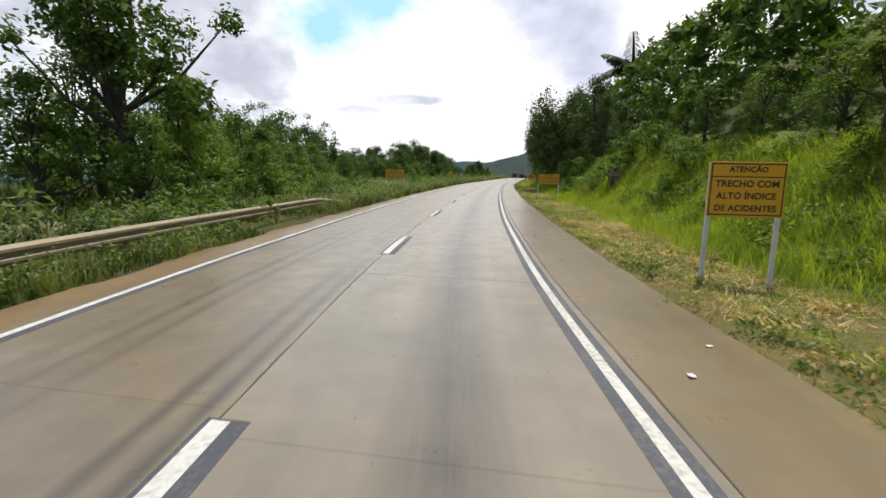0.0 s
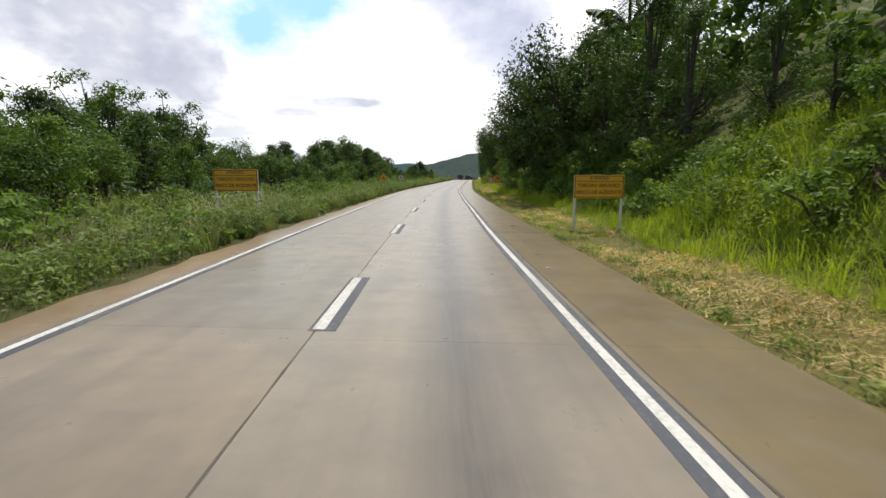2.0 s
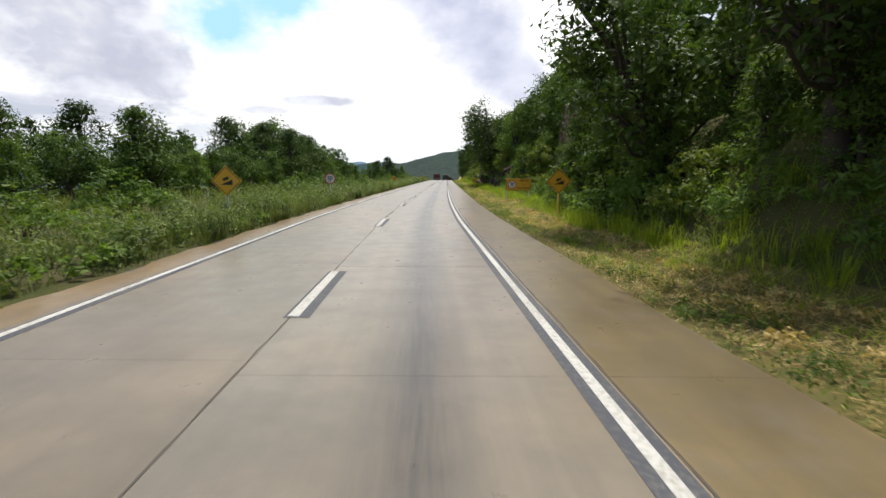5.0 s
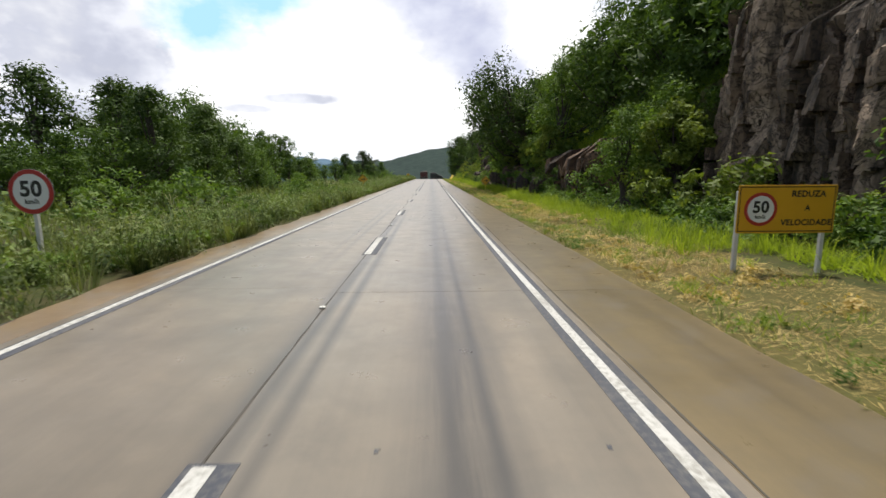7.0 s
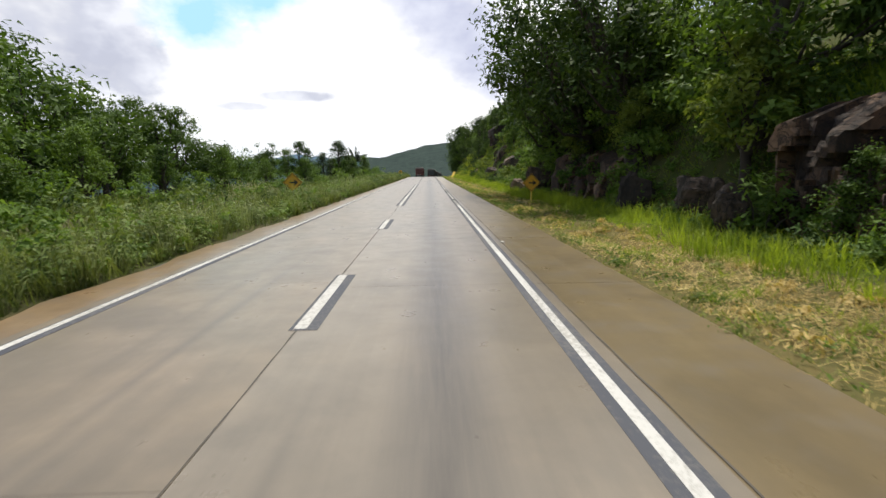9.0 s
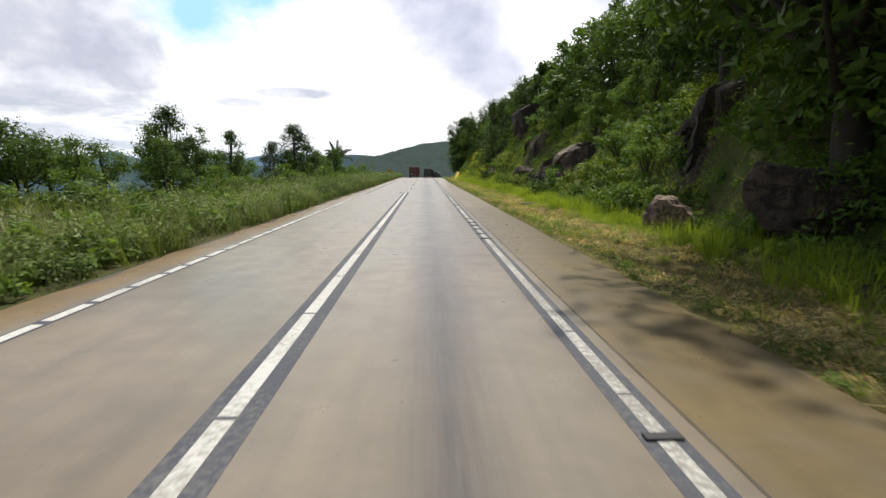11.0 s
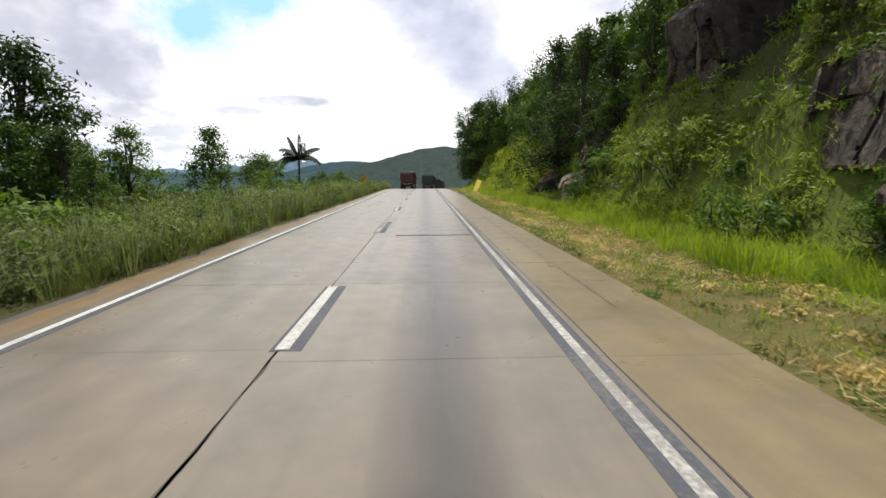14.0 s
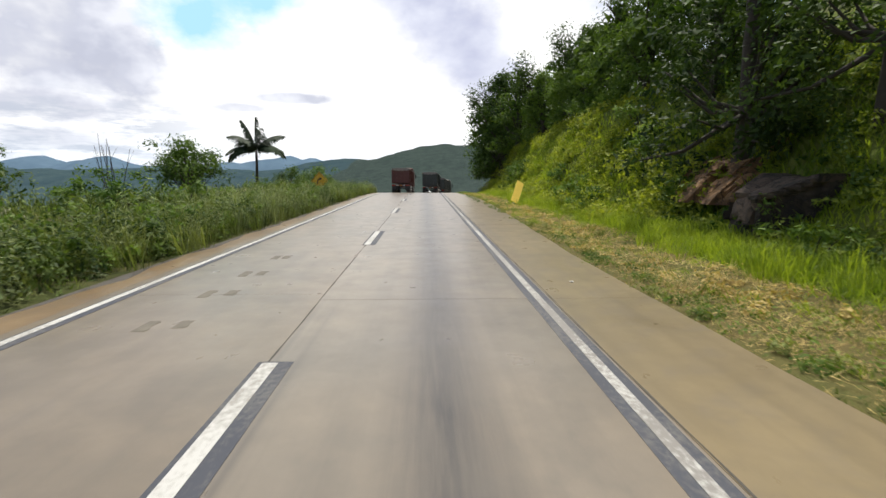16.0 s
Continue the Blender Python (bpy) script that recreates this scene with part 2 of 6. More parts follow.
def concrete(name, base, warm, marks=(), oil=0.0, rubber=0.0):
    """Worn highway concrete. The map holds metres across and along the road."""
    m, t, b = material(name)
    uv = coords(t, "UV")
    sep = t.nodes.new("ShaderNodeSeparateXYZ")
    t.links.new(uv, sep.inputs[0])
    u, y = sep.outputs[0], sep.outputs[1]
    pos = t.nodes.new("ShaderNodeNewGeometry").outputs["Position"]
    f1, _ = noise_tex(t, pos, 0.22, 5)
    f2, _ = noise_tex(t, pos, 1.6, 5, 0.6)
    f3, _ = noise_tex(t, pos, 45.0, 3)
    stretched = t.nodes.new("ShaderNodeCombineXYZ")
    t.links.new(math_node(t, "MULTIPLY", u, 2.4), stretched.inputs[0])
    t.links.new(math_node(t, "MULTIPLY", y, 0.06), stretched.inputs[1])
    streak, _ = noise_tex(t, stretched.outputs[0], 1.0, 5, 0.6)
    c = mix_col(t, ramp(t, f1, [(0.3, 0.0), (0.7, 1.0)]), base, warm)
    c = mix_col(t, math_node(t, "MULTIPLY", ramp(t, f2, [(0.38, 0.0), (0.70, 1.0)]), 0.5), c, tuple(x * 0.68 for x in base))
    f4, _ = noise_tex(t, pos, 0.55, 6, 0.65, 0.4)
    c = mix_col(t, math_node(t, "MULTIPLY", ramp(t, f4, [(0.50, 0.0), (0.70, 1.0)]), 0.65), c, tuple(x * 0.62 for x in base))
    c = mix_col(t, math_node(t, "MULTIPLY", ramp(t, f4, [(0.30, 1.0), (0.44, 0.0)]), 0.40), c, tuple(min(1, x * 1.22) for x in warm))
    c = mix_col(t, math_node(t, "MULTIPLY", ramp(t, streak, [(0.45, 0.0), (0.72, 1.0)]), 0.42), c, tuple(x * 0.55 for x in base))
    rnd = t.nodes.new("ShaderNodeObjectInfo").outputs["Random"]
    c = mix_col(t, math_node(t, "MULTIPLY", rnd, 0.16), c, tuple(x * 0.70 for x in warm))

    def band(centre, half, soft):
        d = math_node(t, "ABSOLUTE", math_node(t, "SUBTRACT", u, centre))
        d = math_node(t, "ADD", d, math_node(t, "MULTIPLY", math_node(t, "SUBTRACT", f2, 0.5), half * 0.5))
        return math_node(t, "DIVIDE", math_node(t, "SUBTRACT", half, d), soft, True)

    if oil:  # dark drip line down the middle of the lane
        drip = t.nodes.new("ShaderNodeCombineXYZ")
        t.links.new(math_node(t, "MULTIPLY", u, 16.0), drip.inputs[0])
        t.links.new(math_node(t, "MULTIPLY", y, 0.8), drip.inputs[1])
        grain, _ = noise_tex(t, drip.outputs[0], 1.0, 4, 0.65)
        k = math_node(t, "MULTIPLY", band(1.85, 0.62, 0.60), math_node(t, "ADD", math_node(t, "MULTIPLY", f1, 1.1), 0.22, True))
        k = math_node(t, "MULTIPLY", k, math_node(t, "ADD", math_node(t, "MULTIPLY", grain, 1.1), 0.30, True))
        c = mix_col(t, math_node(t, "MULTIPLY", k, oil), c, (0.045, 0.042, 0.040))
    for cu, half, y0, y1, amount in marks:  # tyre marks that fade in and out
        mid, long = (y0 + y1) / 2, (y1 - y0) / 2
        d = math_node(t, "ABSOLUTE", math_node(t, "SUBTRACT", y, mid))
        d = math_node(t, "ADD", d, math_node(t, "MULTIPLY", math_node(t, "SUBTRACT", streak, 0.5), 6.0))
        on = math_node(t, "DIVIDE", math_node(t, "SUBTRACT", long, d), long * 0.7, True)
        k = math_node(t, "MULTIPLY", band(cu, half, half * 0.9), on)
        k = math_node(t, "MULTIPLY", k, math_node(t, "ADD", streak, 0.35, True))
        c = mix_col(t, math_node(t, "MULTIPLY", k, amount), c, (0.075, 0.067, 0.058))
    if rubber:  # scuffed dust across the slab
        c = mix_col(t, math_node(t, "MULTIPLY", ramp(t, f2, [(0.5, 0.0), (0.66, 1.0)]), rubber), c, (0.20, 0.17, 0.135))
    c = mix_col(t, math_node(t, "MULTIPLY", f3, 0.16), c, tuple(x * 0.5 for x in base))
    t.links.new(c, b.inputs["Base Color"])
    t.links.new(math_node(t, "ADD", math_node(t, "MULTIPLY", f2, 0.22), 0.20), b.inputs["Roughness"])
    b.inputs["Specular IOR Level"].default_value = 0.55
    bump(t, b, f3, 0.22, 0.004)
    return m


def line_paint(name, col, worn, chips=0.5):
    m, t, b = material(name)
    pos = t.nodes.new("ShaderNodeNewGeometry").outputs["Position"]
    f, _ = noise_tex(t, pos, 15.0, 6, 0.7)
    g, _ = noise_tex(t, pos, 0.5, 3)
    k = math_node(t, "ADD", math_node(t, "MULTIPLY", f, 0.8), math_node(t, "MULTIPLY", g, 0.45))
    c = mix_col(t, ramp(t, k, [(chips, 0.0), (chips + 0.16, 1.0)]), col, worn)
    t.links.new(c, b.inputs["Base Color"])
    b.inputs["Roughness"].default_value = 0.7
    return m


def ground_mat(name, low, soil, green):
    m, t, b = material(name)
    pos = t.nodes.new("ShaderNodeNewGeometry").outputs["Position"]
    f1, _ = noise_tex(t, pos, 0.25, 5, 0.6)
    f2, _ = noise_tex(t, pos, 2.2, 6, 0.65)
    f3, _ = noise_tex(t, pos, 18.0, 4)
    c = mix_col(t, ramp(t, f2, [(0.35, 0.0), (0.68, 1.0)]), low, soil)
    c = mix_col(t, ramp(t, f1, [(0.4, 0.0), (0.7, 0.7)]), c, green)
    c = mix_col(t, math_node(t, "MULTIPLY", f3, 0.5), c, (0.06, 0.055, 0.03))
    t.links.new(c, b.inputs["Base Color"])
    b.inputs["Roughness"].default_value = 0.95
    b.inputs["Specular IOR Level"].default_value = 0.1
    bump(t, b, f3, 0.6, 0.05)
    return m


def rock_mat(name, a, bcol, dark):
    """Weathered rock: blocks of their own tone, cracks, and dark water stains that run down."""
    m, t, b = material(name)
    co = coords(t)
    f1, _ = noise_tex(t, co, 0.55, 6, 0.6, 0.6)
    f2, _ = noise_tex(t, co, 3.2, 6, 0.65)
    f5, _ = noise_tex(t, co, 1.3, 8, 0.7, 1.2)
    sep, run = t.nodes.new("ShaderNodeSeparateXYZ"), t.nodes.new("ShaderNodeCombineXYZ")
    t.links.new(co, sep.inputs[0])
    for i, k in enumerate((1.3, 1.3, 0.16)):
        t.links.new(math_node(t, "MULTIPLY", sep.outputs[i], k), run.inputs[i])
    stain, _ = noise_tex(t, run.outputs[0], 1.0, 5, 0.6)
    line = math_node(t, "ABSOLUTE", math_node(t, "SUBTRACT", f5, 0.5))
    crack = ramp(t, line, [(0.0, 0.0), (0.030, 1.0)])
    rnd = t.nodes.new("ShaderNodeObjectInfo").outputs["Random"]
    tone = math_node(t, "ADD", math_node(t, "MULTIPLY", f1, 0.9), math_node(t, "MULTIPLY", math_node(t, "SUBTRACT", rnd, 0.5), 0.55))
    c = mix_col(t, ramp(t, tone, [(0.28, 0.0), (0.68, 1.0)]), a, bcol)
    c = mix_col(t, math_node(t, "MULTIPLY", ramp(t, f2, [(0.46, 0.0), (0.70, 1.0)]), 0.6), c, dark)
    c = mix_col(t, math_node(t, "MULTIPLY", ramp(t, stain, [(0.50, 0.0), (0.62, 1.0)]), 0.75), c, dark)
    c = mix_col(t, crack, dark, c)
    t.links.new(c, b.inputs["Base Color"])
    b.inputs["Roughness"].default_value = 0.85
    h = math_node(t, "ADD", math_node(t, "MULTIPLY", f2, 0.7), math_node(t, "MULTIPLY", crack, 0.5))
    bump(t, b, h, 0.6, 0.12)
    return m


def woods_mat(name, a, bcol, scale):
    m, t, b = material(name)
    pos = t.nodes.new("ShaderNodeNewGeometry").outputs["Position"]
    f1, _ = noise_tex(t, pos, scale, 6, 0.7)
    f2, _ = noise_tex(t, pos, scale * 0.12, 3)
    c = mix_col(t, ramp(t, f1, [(0.35, 0.0), (0.68, 1.0)]), a, bcol)
    c = mix_col(t, math_node(t, "MULTIPLY", f2, 0.4), c, tuple(x * 1.2 for x in bcol))
    t.links.new(c, b.inputs["Base Color"])
    b.inputs["Roughness"].default_value = 1.0
    b.inputs["Specular IOR Level"].default_value = 0.0
    bump(t, b, f1, 1.0, 4.0)
    return m


MARKS_LEFT = ((0.02, 0.15, 103, 138, 1.5), (-2.2, 0.12, 3, 28, 0.9), (-1.8, 0.12, 3, 28, 0.85), (-0.56, 0.13, -4, 16, 0.9), (-0.22, 0.12, -4, 18, 0.9), (-0.88, 0.14, 14, 30, 0.6), (-0.55, 0.12, 14, 26, 0.5), (-0.98, 0.13, 44, 60, 0.55), (-0.68, 0.13, 44, 58, 0.45),
              (-0.06, 0.16, 96, 124, 0.7), (-1.0, 0.12, 114, 142, 0.85), (-0.68, 0.12, 114, 140, 0.9), (-1.25, 0.12, 136, 150, 0.5), (-1.7, 0.2, 226, 246, 0.3), (-2.6, 0.2, 186, 200, 0.35), (-1.6, 0.2, 168, 190, 0.35), (-2.4, 0.25, 26, 40, 0.3))
MARKS_RIGHT = ((0.04, 0.07, 229, 248, 0.75), (0.30, 0.07, 229, 247, 0.65), (1.75, 0.16, 46, 62, 0.5), (1.80, 0.13, 90, 138, 1.3), (2.14, 0.12, 90, 134, 1.2), (0.07, 0.16, 103, 138, 1.5), (0.36, 0.13, 103, 136, 1.3), (1.85, 0.55, 202, 218, 1.3), (0.62, 0.12, 130, 142, 0.45), (0.4, 0.14, 218, 242, 0.4), (2.2, 0.5, 214, 224, 0.35))
M_LEFT = concrete("concrete_left_lane", (0.185, 0.156, 0.118), (0.246, 0.187, 0.122), MARKS_LEFT, rubber=0.14)
M_RIGHT = concrete("concrete_right_lane", (0.211, 0.185, 0.149), (0.265, 0.213, 0.152), MARKS_RIGHT, oil=1.0)
M_SKIDL = plain("tyre_rubber_on_concrete", (0.165, 0.143, 0.108), 0.7, var=0.25, scale=4.0)
M_SHOULDER = concrete("dusty_concrete_shoulder", (0.168, 0.129, 0.072), (0.218, 0.163, 0.084), rubber=0.25)
M_SHOULDER2 = concrete("pale_concrete_shoulder", (0.228, 0.180, 0.108), (0.292, 0.226, 0.128), rubber=0.25)
M_STRIP = concrete("earth_stained_concrete_strip", (0.225, 0.152, 0.084), (0.265, 0.180, 0.100), rubber=0.4)
M_PATCH = plain("dark_patching_mortar", (0.105, 0.095, 0.082), 0.85, var=0.40, scale=9.0)
M_JOINT = plain("joint_filler", (0.09, 0.08, 0.068), 0.9)
M_WHITE = line_paint("worn_white_road_paint", (0.53, 0.52, 0.49), (0.30, 0.285, 0.255), 0.58)
M_WORN = line_paint("flaking_white_road_paint", (0.50, 0.49, 0.455), (0.23, 0.215, 0.195), 0.49)
M_BLACK = line_paint("grey_black_road_paint", (0.048, 0.052, 0.067), (0.12, 0.115, 0.11), 0.60)
M_GROUND = ground_mat("roadside_earth_and_grass", (0.040, 0.055, 0.016), (0.11, 0.085, 0.042), (0.055, 0.082, 0.018))
M_VERGE = ground_mat("mown_verge_earth", (0.105, 0.100, 0.034), (0.20, 0.145, 0.058), (0.105, 0.115, 0.032))
M_BANK = ground_mat("overgrown_slope_earth", (0.045, 0.068, 0.014), (0.10, 0.078, 0.035), (0.085, 0.125, 0.022))
M_LUSH = ground_mat("lush_grassy_bank", (0.10, 0.15, 0.022), (0.16, 0.17, 0.04), (0.15, 0.20, 0.03))
M_ROCK = rock_mat("brown_granite", (0.17, 0.115, 0.075), (0.42, 0.31, 0.215), (0.028, 0.021, 0.016))
M_ROCK2 = rock_mat("dark_gneiss", (0.040, 0.029, 0.021), (0.150, 0.100, 0.068), (0.012, 0.010, 0.008))
M_ROCK3 = rock_mat("rusty_brown_gneiss", (0.066, 0.038, 0.023), (0.21, 0.125, 0.072), (0.015, 0.011, 0.009))
M_ROCKMID = rock_mat("grey_brown_gneiss", (0.10, 0.070, 0.048), (0.28, 0.205, 0.145), (0.020, 0.016, 0.012))
M_REDBANK = rock_mat("red_earth_bank", (0.17, 0.085, 0.038), (0.36, 0.20, 0.09), (0.045, 0.028, 0.018))
# Greens greyed and paled towards blue to carry the haze over the ridge.
M_HAZE_WOODS = woods_mat("haze_tinted_woods", (0.032, 0.047, 0.045), (0.060, 0.080, 0.070), 0.09)
# The blue is aerial haze, mixed straight into the mountains' base colour.
M_HAZE_BLUE = woods_mat("haze_tinted_mountains", (0.085, 0.135, 0.19), (0.12, 0.18, 0.24), 0.006)
# Valley woods tinted blue-grey: the haze over them is part of the colour.
M_HAZE_VALE = woods_mat("haze_tinted_valley", (0.030, 0.055, 0.070), (0.058, 0.088, 0.092), 0.02)
M_BARK = plain("grey_brown_bark", (0.065, 0.052, 0.04), 0.9, var=0.3, scale=4.0, bumpy=0.6)
M_LEAF_A = leaf_mat("dark_green_leaves", (0.020, 0.046, 0.010), (0.115, 0.185, 0.036), 0.30)
# Darker copy of the green leaves: shade under dense crowns is in the colour.
M_LEAF_D = leaf_mat("shade_darkened_leaves", (0.015, 0.034, 0.008), (0.090, 0.145, 0.030), 0.24)
M_LEAF_B = leaf_mat("mid_green_leaves", (0.030, 0.066, 0.012), (0.16, 0.245, 0.045), 0.34)
M_LEAF_C = leaf_mat("yellow_green_leaves", (0.06, 0.10, 0.015), (0.22, 0.27, 0.05))
M_SHRUB = leaf_mat("bush_leaves", (0.035, 0.085, 0.014), (0.18, 0.27, 0.055), 0.4)
M_HEDGE = leaf_mat("roadside_forb_leaves", (0.025, 0.055, 0.011), (0.20, 0.265, 0.072), 0.28, 0.40)
M_SLOPE = leaf_mat("slope_plant_leaves", (0.065, 0.115, 0.014), (0.30, 0.35, 0.05), 0.4, 0.3)
M_LIME = leaf_mat("lime_green_bush_leaves", (0.10, 0.15, 0.015), (0.38, 0.41, 0.05), 0.45, 0.3)
M_PALM = leaf_mat("palm_leaflets", (0.016, 0.030, 0.016), (0.045, 0.068, 0.032), 0.08)
M_GRASS_L = leaf_mat("tall_roadside_grass", (0.033, 0.060, 0.014), (0.245, 0.285, 0.090), 0.30, 0.25, 0.5)
M_OLIVE = leaf_mat("olive_feathery_shrub_leaves", (0.034, 0.058, 0.018), (0.235, 0.275, 0.105), 0.28, 0.35, 0.9)
M_FEATHER = leaf_mat("feathery_grey_green_grass", (0.075, 0.105, 0.045), (0.36, 0.40, 0.22), 0.40, 0.3)
M_GRASS_R = leaf_mat("bright_bank_grass", (0.085, 0.15, 0.014), (0.32, 0.39, 0.045), 0.48, 0.2)
M_CUT = leaf_mat("mown_green_grass", (0.075, 0.115, 0.024), (0.30, 0.33, 0.095), 0.3, 0.4)
M_STRAW = leaf_mat("dry_cut_straw", (0.24, 0.165, 0.052), (0.62, 0.47, 0.19), 0.25, 0.5)
M_STRAW2 = leaf_mat("sunbleached_straw", (0.42, 0.31, 0.12), (0.72, 0.58, 0.28), 0.25, 0.6)
M_PRINT = plain("faded_sign_print", (0.17, 0.08, 0.012), 0.5, var=0.1)
M_SEED = leaf_mat("pale_grass_plumes", (0.20, 0.20, 0.14), (0.46, 0.44, 0.36), 0.4, 0.5)
M_ORANGE = plain("orange_sign_sheeting", (0.68, 0.36, 0.02), 0.45, var=0.06)
M_YELLOW = plain("yellow_sign_sheeting", (0.86, 0.62, 0.10), 0.45, var=0.06)
M_AMBER_SIGN = plain("amber_sign_sheeting", (0.74, 0.40, 0.025), 0.45, var=0.08)
M_INK = plain("black_sign_print", (0.025, 0.022, 0.02), 0.5, var=0.05)
M_FACE = plain("white_sign_sheeting", (0.74, 0.74, 0.72), 0.45, var=0.04)
M_RED = plain("red_sign_ring", (0.42, 0.035, 0.03), 0.45, var=0.06)
M_BACK = plain("sign_back_aluminium", (0.42, 0.43, 0.44), 0.45, 0.8)
M_POST = plain("whitewashed_wood_post", (0.66, 0.65, 0.61), 0.75, var=0.12, scale=6)
M_GALV = plain("weathered_galvanised_steel", (0.30, 0.25, 0.17), 0.65, 0.35, var=0.15, scale=5)
M_CEMENT = plain("drain_concrete", (0.30, 0.25, 0.16), 0.9, var=0.2, bumpy=0.4)
M_TARP = plain("faded_trailer_tarpaulin", (0.30, 0.27, 0.25), 0.8, var=0.15)
M_BODY = plain("oxide_red_trailer_paint", (0.115, 0.035, 0.03), 0.5, var=0.2, scale=1.2)
M_BODY2 = plain("grey_green_trailer_paint", (0.06, 0.07, 0.065), 0.5, var=0.2, scale=1.2)
M_TYRE = plain("tyre_rubber", (0.025, 0.025, 0.026), 0.85)
M_RIM = plain("painted_steel_rim", (0.35, 0.34, 0.33), 0.5, 0.5)
M_LAMP = plain("red_lamp_lens", (0.45, 0.03, 0.02), 0.25)
M_AMBER = plain("amber_reflector", (0.65, 0.28, 0.03), 0.3)
M_FRAME = plain("black_chassis_paint", (0.03, 0.03, 0.032), 0.6)
M_CAR = plain("white_car_paint", (0.75, 0.75, 0.74), 0.3, var=0.03)
M_GLASS = plain("tinted_car_glass", (0.02, 0.025, 0.03), 0.08, var=0.02)
M_PAPER = plain("weathered_litter", (0.70, 0.68, 0.63), 0.8, var=0.1)


# ---- mesh helpers ----
def np_mesh(name, verts, quads=None, tris=None, mat=None, smooth=False, uv=None):
    me = bpy.data.meshes.new(name)
    verts = np.asarray(verts, np.float32)
    quads = np.zeros((0, 4), np.int32) if quads is None else np.asarray(quads, np.int32)
    tris = np.zeros((0, 3), np.int32) if tris is None else np.asarray(tris, np.int32)
    loops = np.concatenate([quads.ravel(), tris.ravel()])
    sizes = np.concatenate([np.full(len(quads), 4), np.full(len(tris), 3)])
    me.vertices.add(len(verts))
    me.vertices.foreach_set("co", verts.ravel())
    me.loops.add(len(loops))
    me.loops.foreach_set("vertex_index", loops.astype(np.int32))
    me.polygons.add(len(sizes))
    me.polygons.foreach_set("loop_start", np.concatenate([[0], np.cumsum(sizes)[:-1]]).astype(np.int32))
    me.polygons.foreach_set("use_smooth", np.full(len(sizes), smooth))
    if uv is not None:
        layer = me.uv_layers.new(name="road")
        layer.data.foreach_set("uv", np.asarray(uv, np.float32)[loops].ravel())
    me.update(calc_edges=True)
    me.validate()
    if mat:
        me.materials.append(mat)
    return me


def part(name, bm, mat, parent=None, label="", smooth=False):
    """Links a bmesh (or a finished mesh) as one object under a thing."""
    if isinstance(bm, bmesh.types.BMesh):
        me = bpy.data.meshes.new(name)
        bmesh.ops.recalc_face_normals(bm, faces=bm.faces)
        bm.to_mesh(me)
        bm.free()
        me.materials.append(mat)
        if smooth:
            me.shade_smooth()
    else:
        me = bm
    ob = new(name, me)
    if parent is not None:
        ob.parent = parent
    if label:
        ob["label"] = label
    return ob


def box(sx, sy, sz, at=(0, 0, 0), bevel=0.01, bm=None, turn=None):
    bm = bm or bmesh.new()
    m = Matrix.Translation(at) @ (turn or Matrix()) @ Matrix.Diagonal((sx, sy, sz, 1))
    made = bmesh.ops.create_cube(bm, size=1, matrix=m)["verts"]
    if bevel:
        edges = list({e for v in made for e in v.link_edges})
        bmesh.ops.bevel(bm, geom=edges, offset=bevel, segments=1, affect="EDGES")
    return bm


def disc(r, depth, at=(0, 0, 0), axis="y", seg=28, bm=None, r2=None):
    bm = bm or bmesh.new()
    turn = {"y": pose(0, 0, 0, 90), "x": pose(0, 0, 0, 0, 90), "z": Matrix()}[axis]
    bmesh.ops.create_cone(bm, cap_ends=True, segments=seg, radius1=r, radius2=r if r2 is None else r2, depth=depth, matrix=Matrix.Translation(at) @ turn)
    return bm


def tube(points, radii, seg=7):
    """Vertices and quads of a tapered tube through the points."""
    P = np.asarray(points, float)
    V, Q = [], []
    for i, p in enumerate(P):
        d = P[min(i + 1, len(P) - 1)] - P[max(i - 1, 0)]
        d = d / (np.linalg.norm(d) + 1e-9)
        a = np.cross(d, (0.3, 1, 0.2) if abs(d[1]) < 0.8 else (1, 0, 0.2))
        a /= np.linalg.norm(a)
        b = np.cross(d, a)
        for k in range(seg):
            t = 2 * math.pi * k / seg
            V.append(p + radii[i] * (math.cos(t) * a + math.sin(t) * b))
    for i in range(len(P) - 1):
        for k in range(seg):
            Q.append((i * seg + k, i * seg + (k + 1) % seg, (i + 1) * seg + (k + 1) % seg, (i + 1) * seg + k))
    return np.array(V), np.array(Q)


def join(chunks):
    V, Q, n = [], [], 0
    for v, q in chunks:
        V.append(v)
        Q.append(q + n)
        n += len(v)
    return np.concatenate(V), np.concatenate(Q)


def empty(name, m=None):
    ob = new(name)
    ob.empty_display_size = 0.3
    if m is not None:
        ob.matrix_world = m
    return ob


def road_xy(u, y):
    return float(xc(y) + u), float(y)


def heading(y):
    return math.degrees(math.atan2(-(xc(y + 0.5) - xc(y - 0.5)), 1.0))


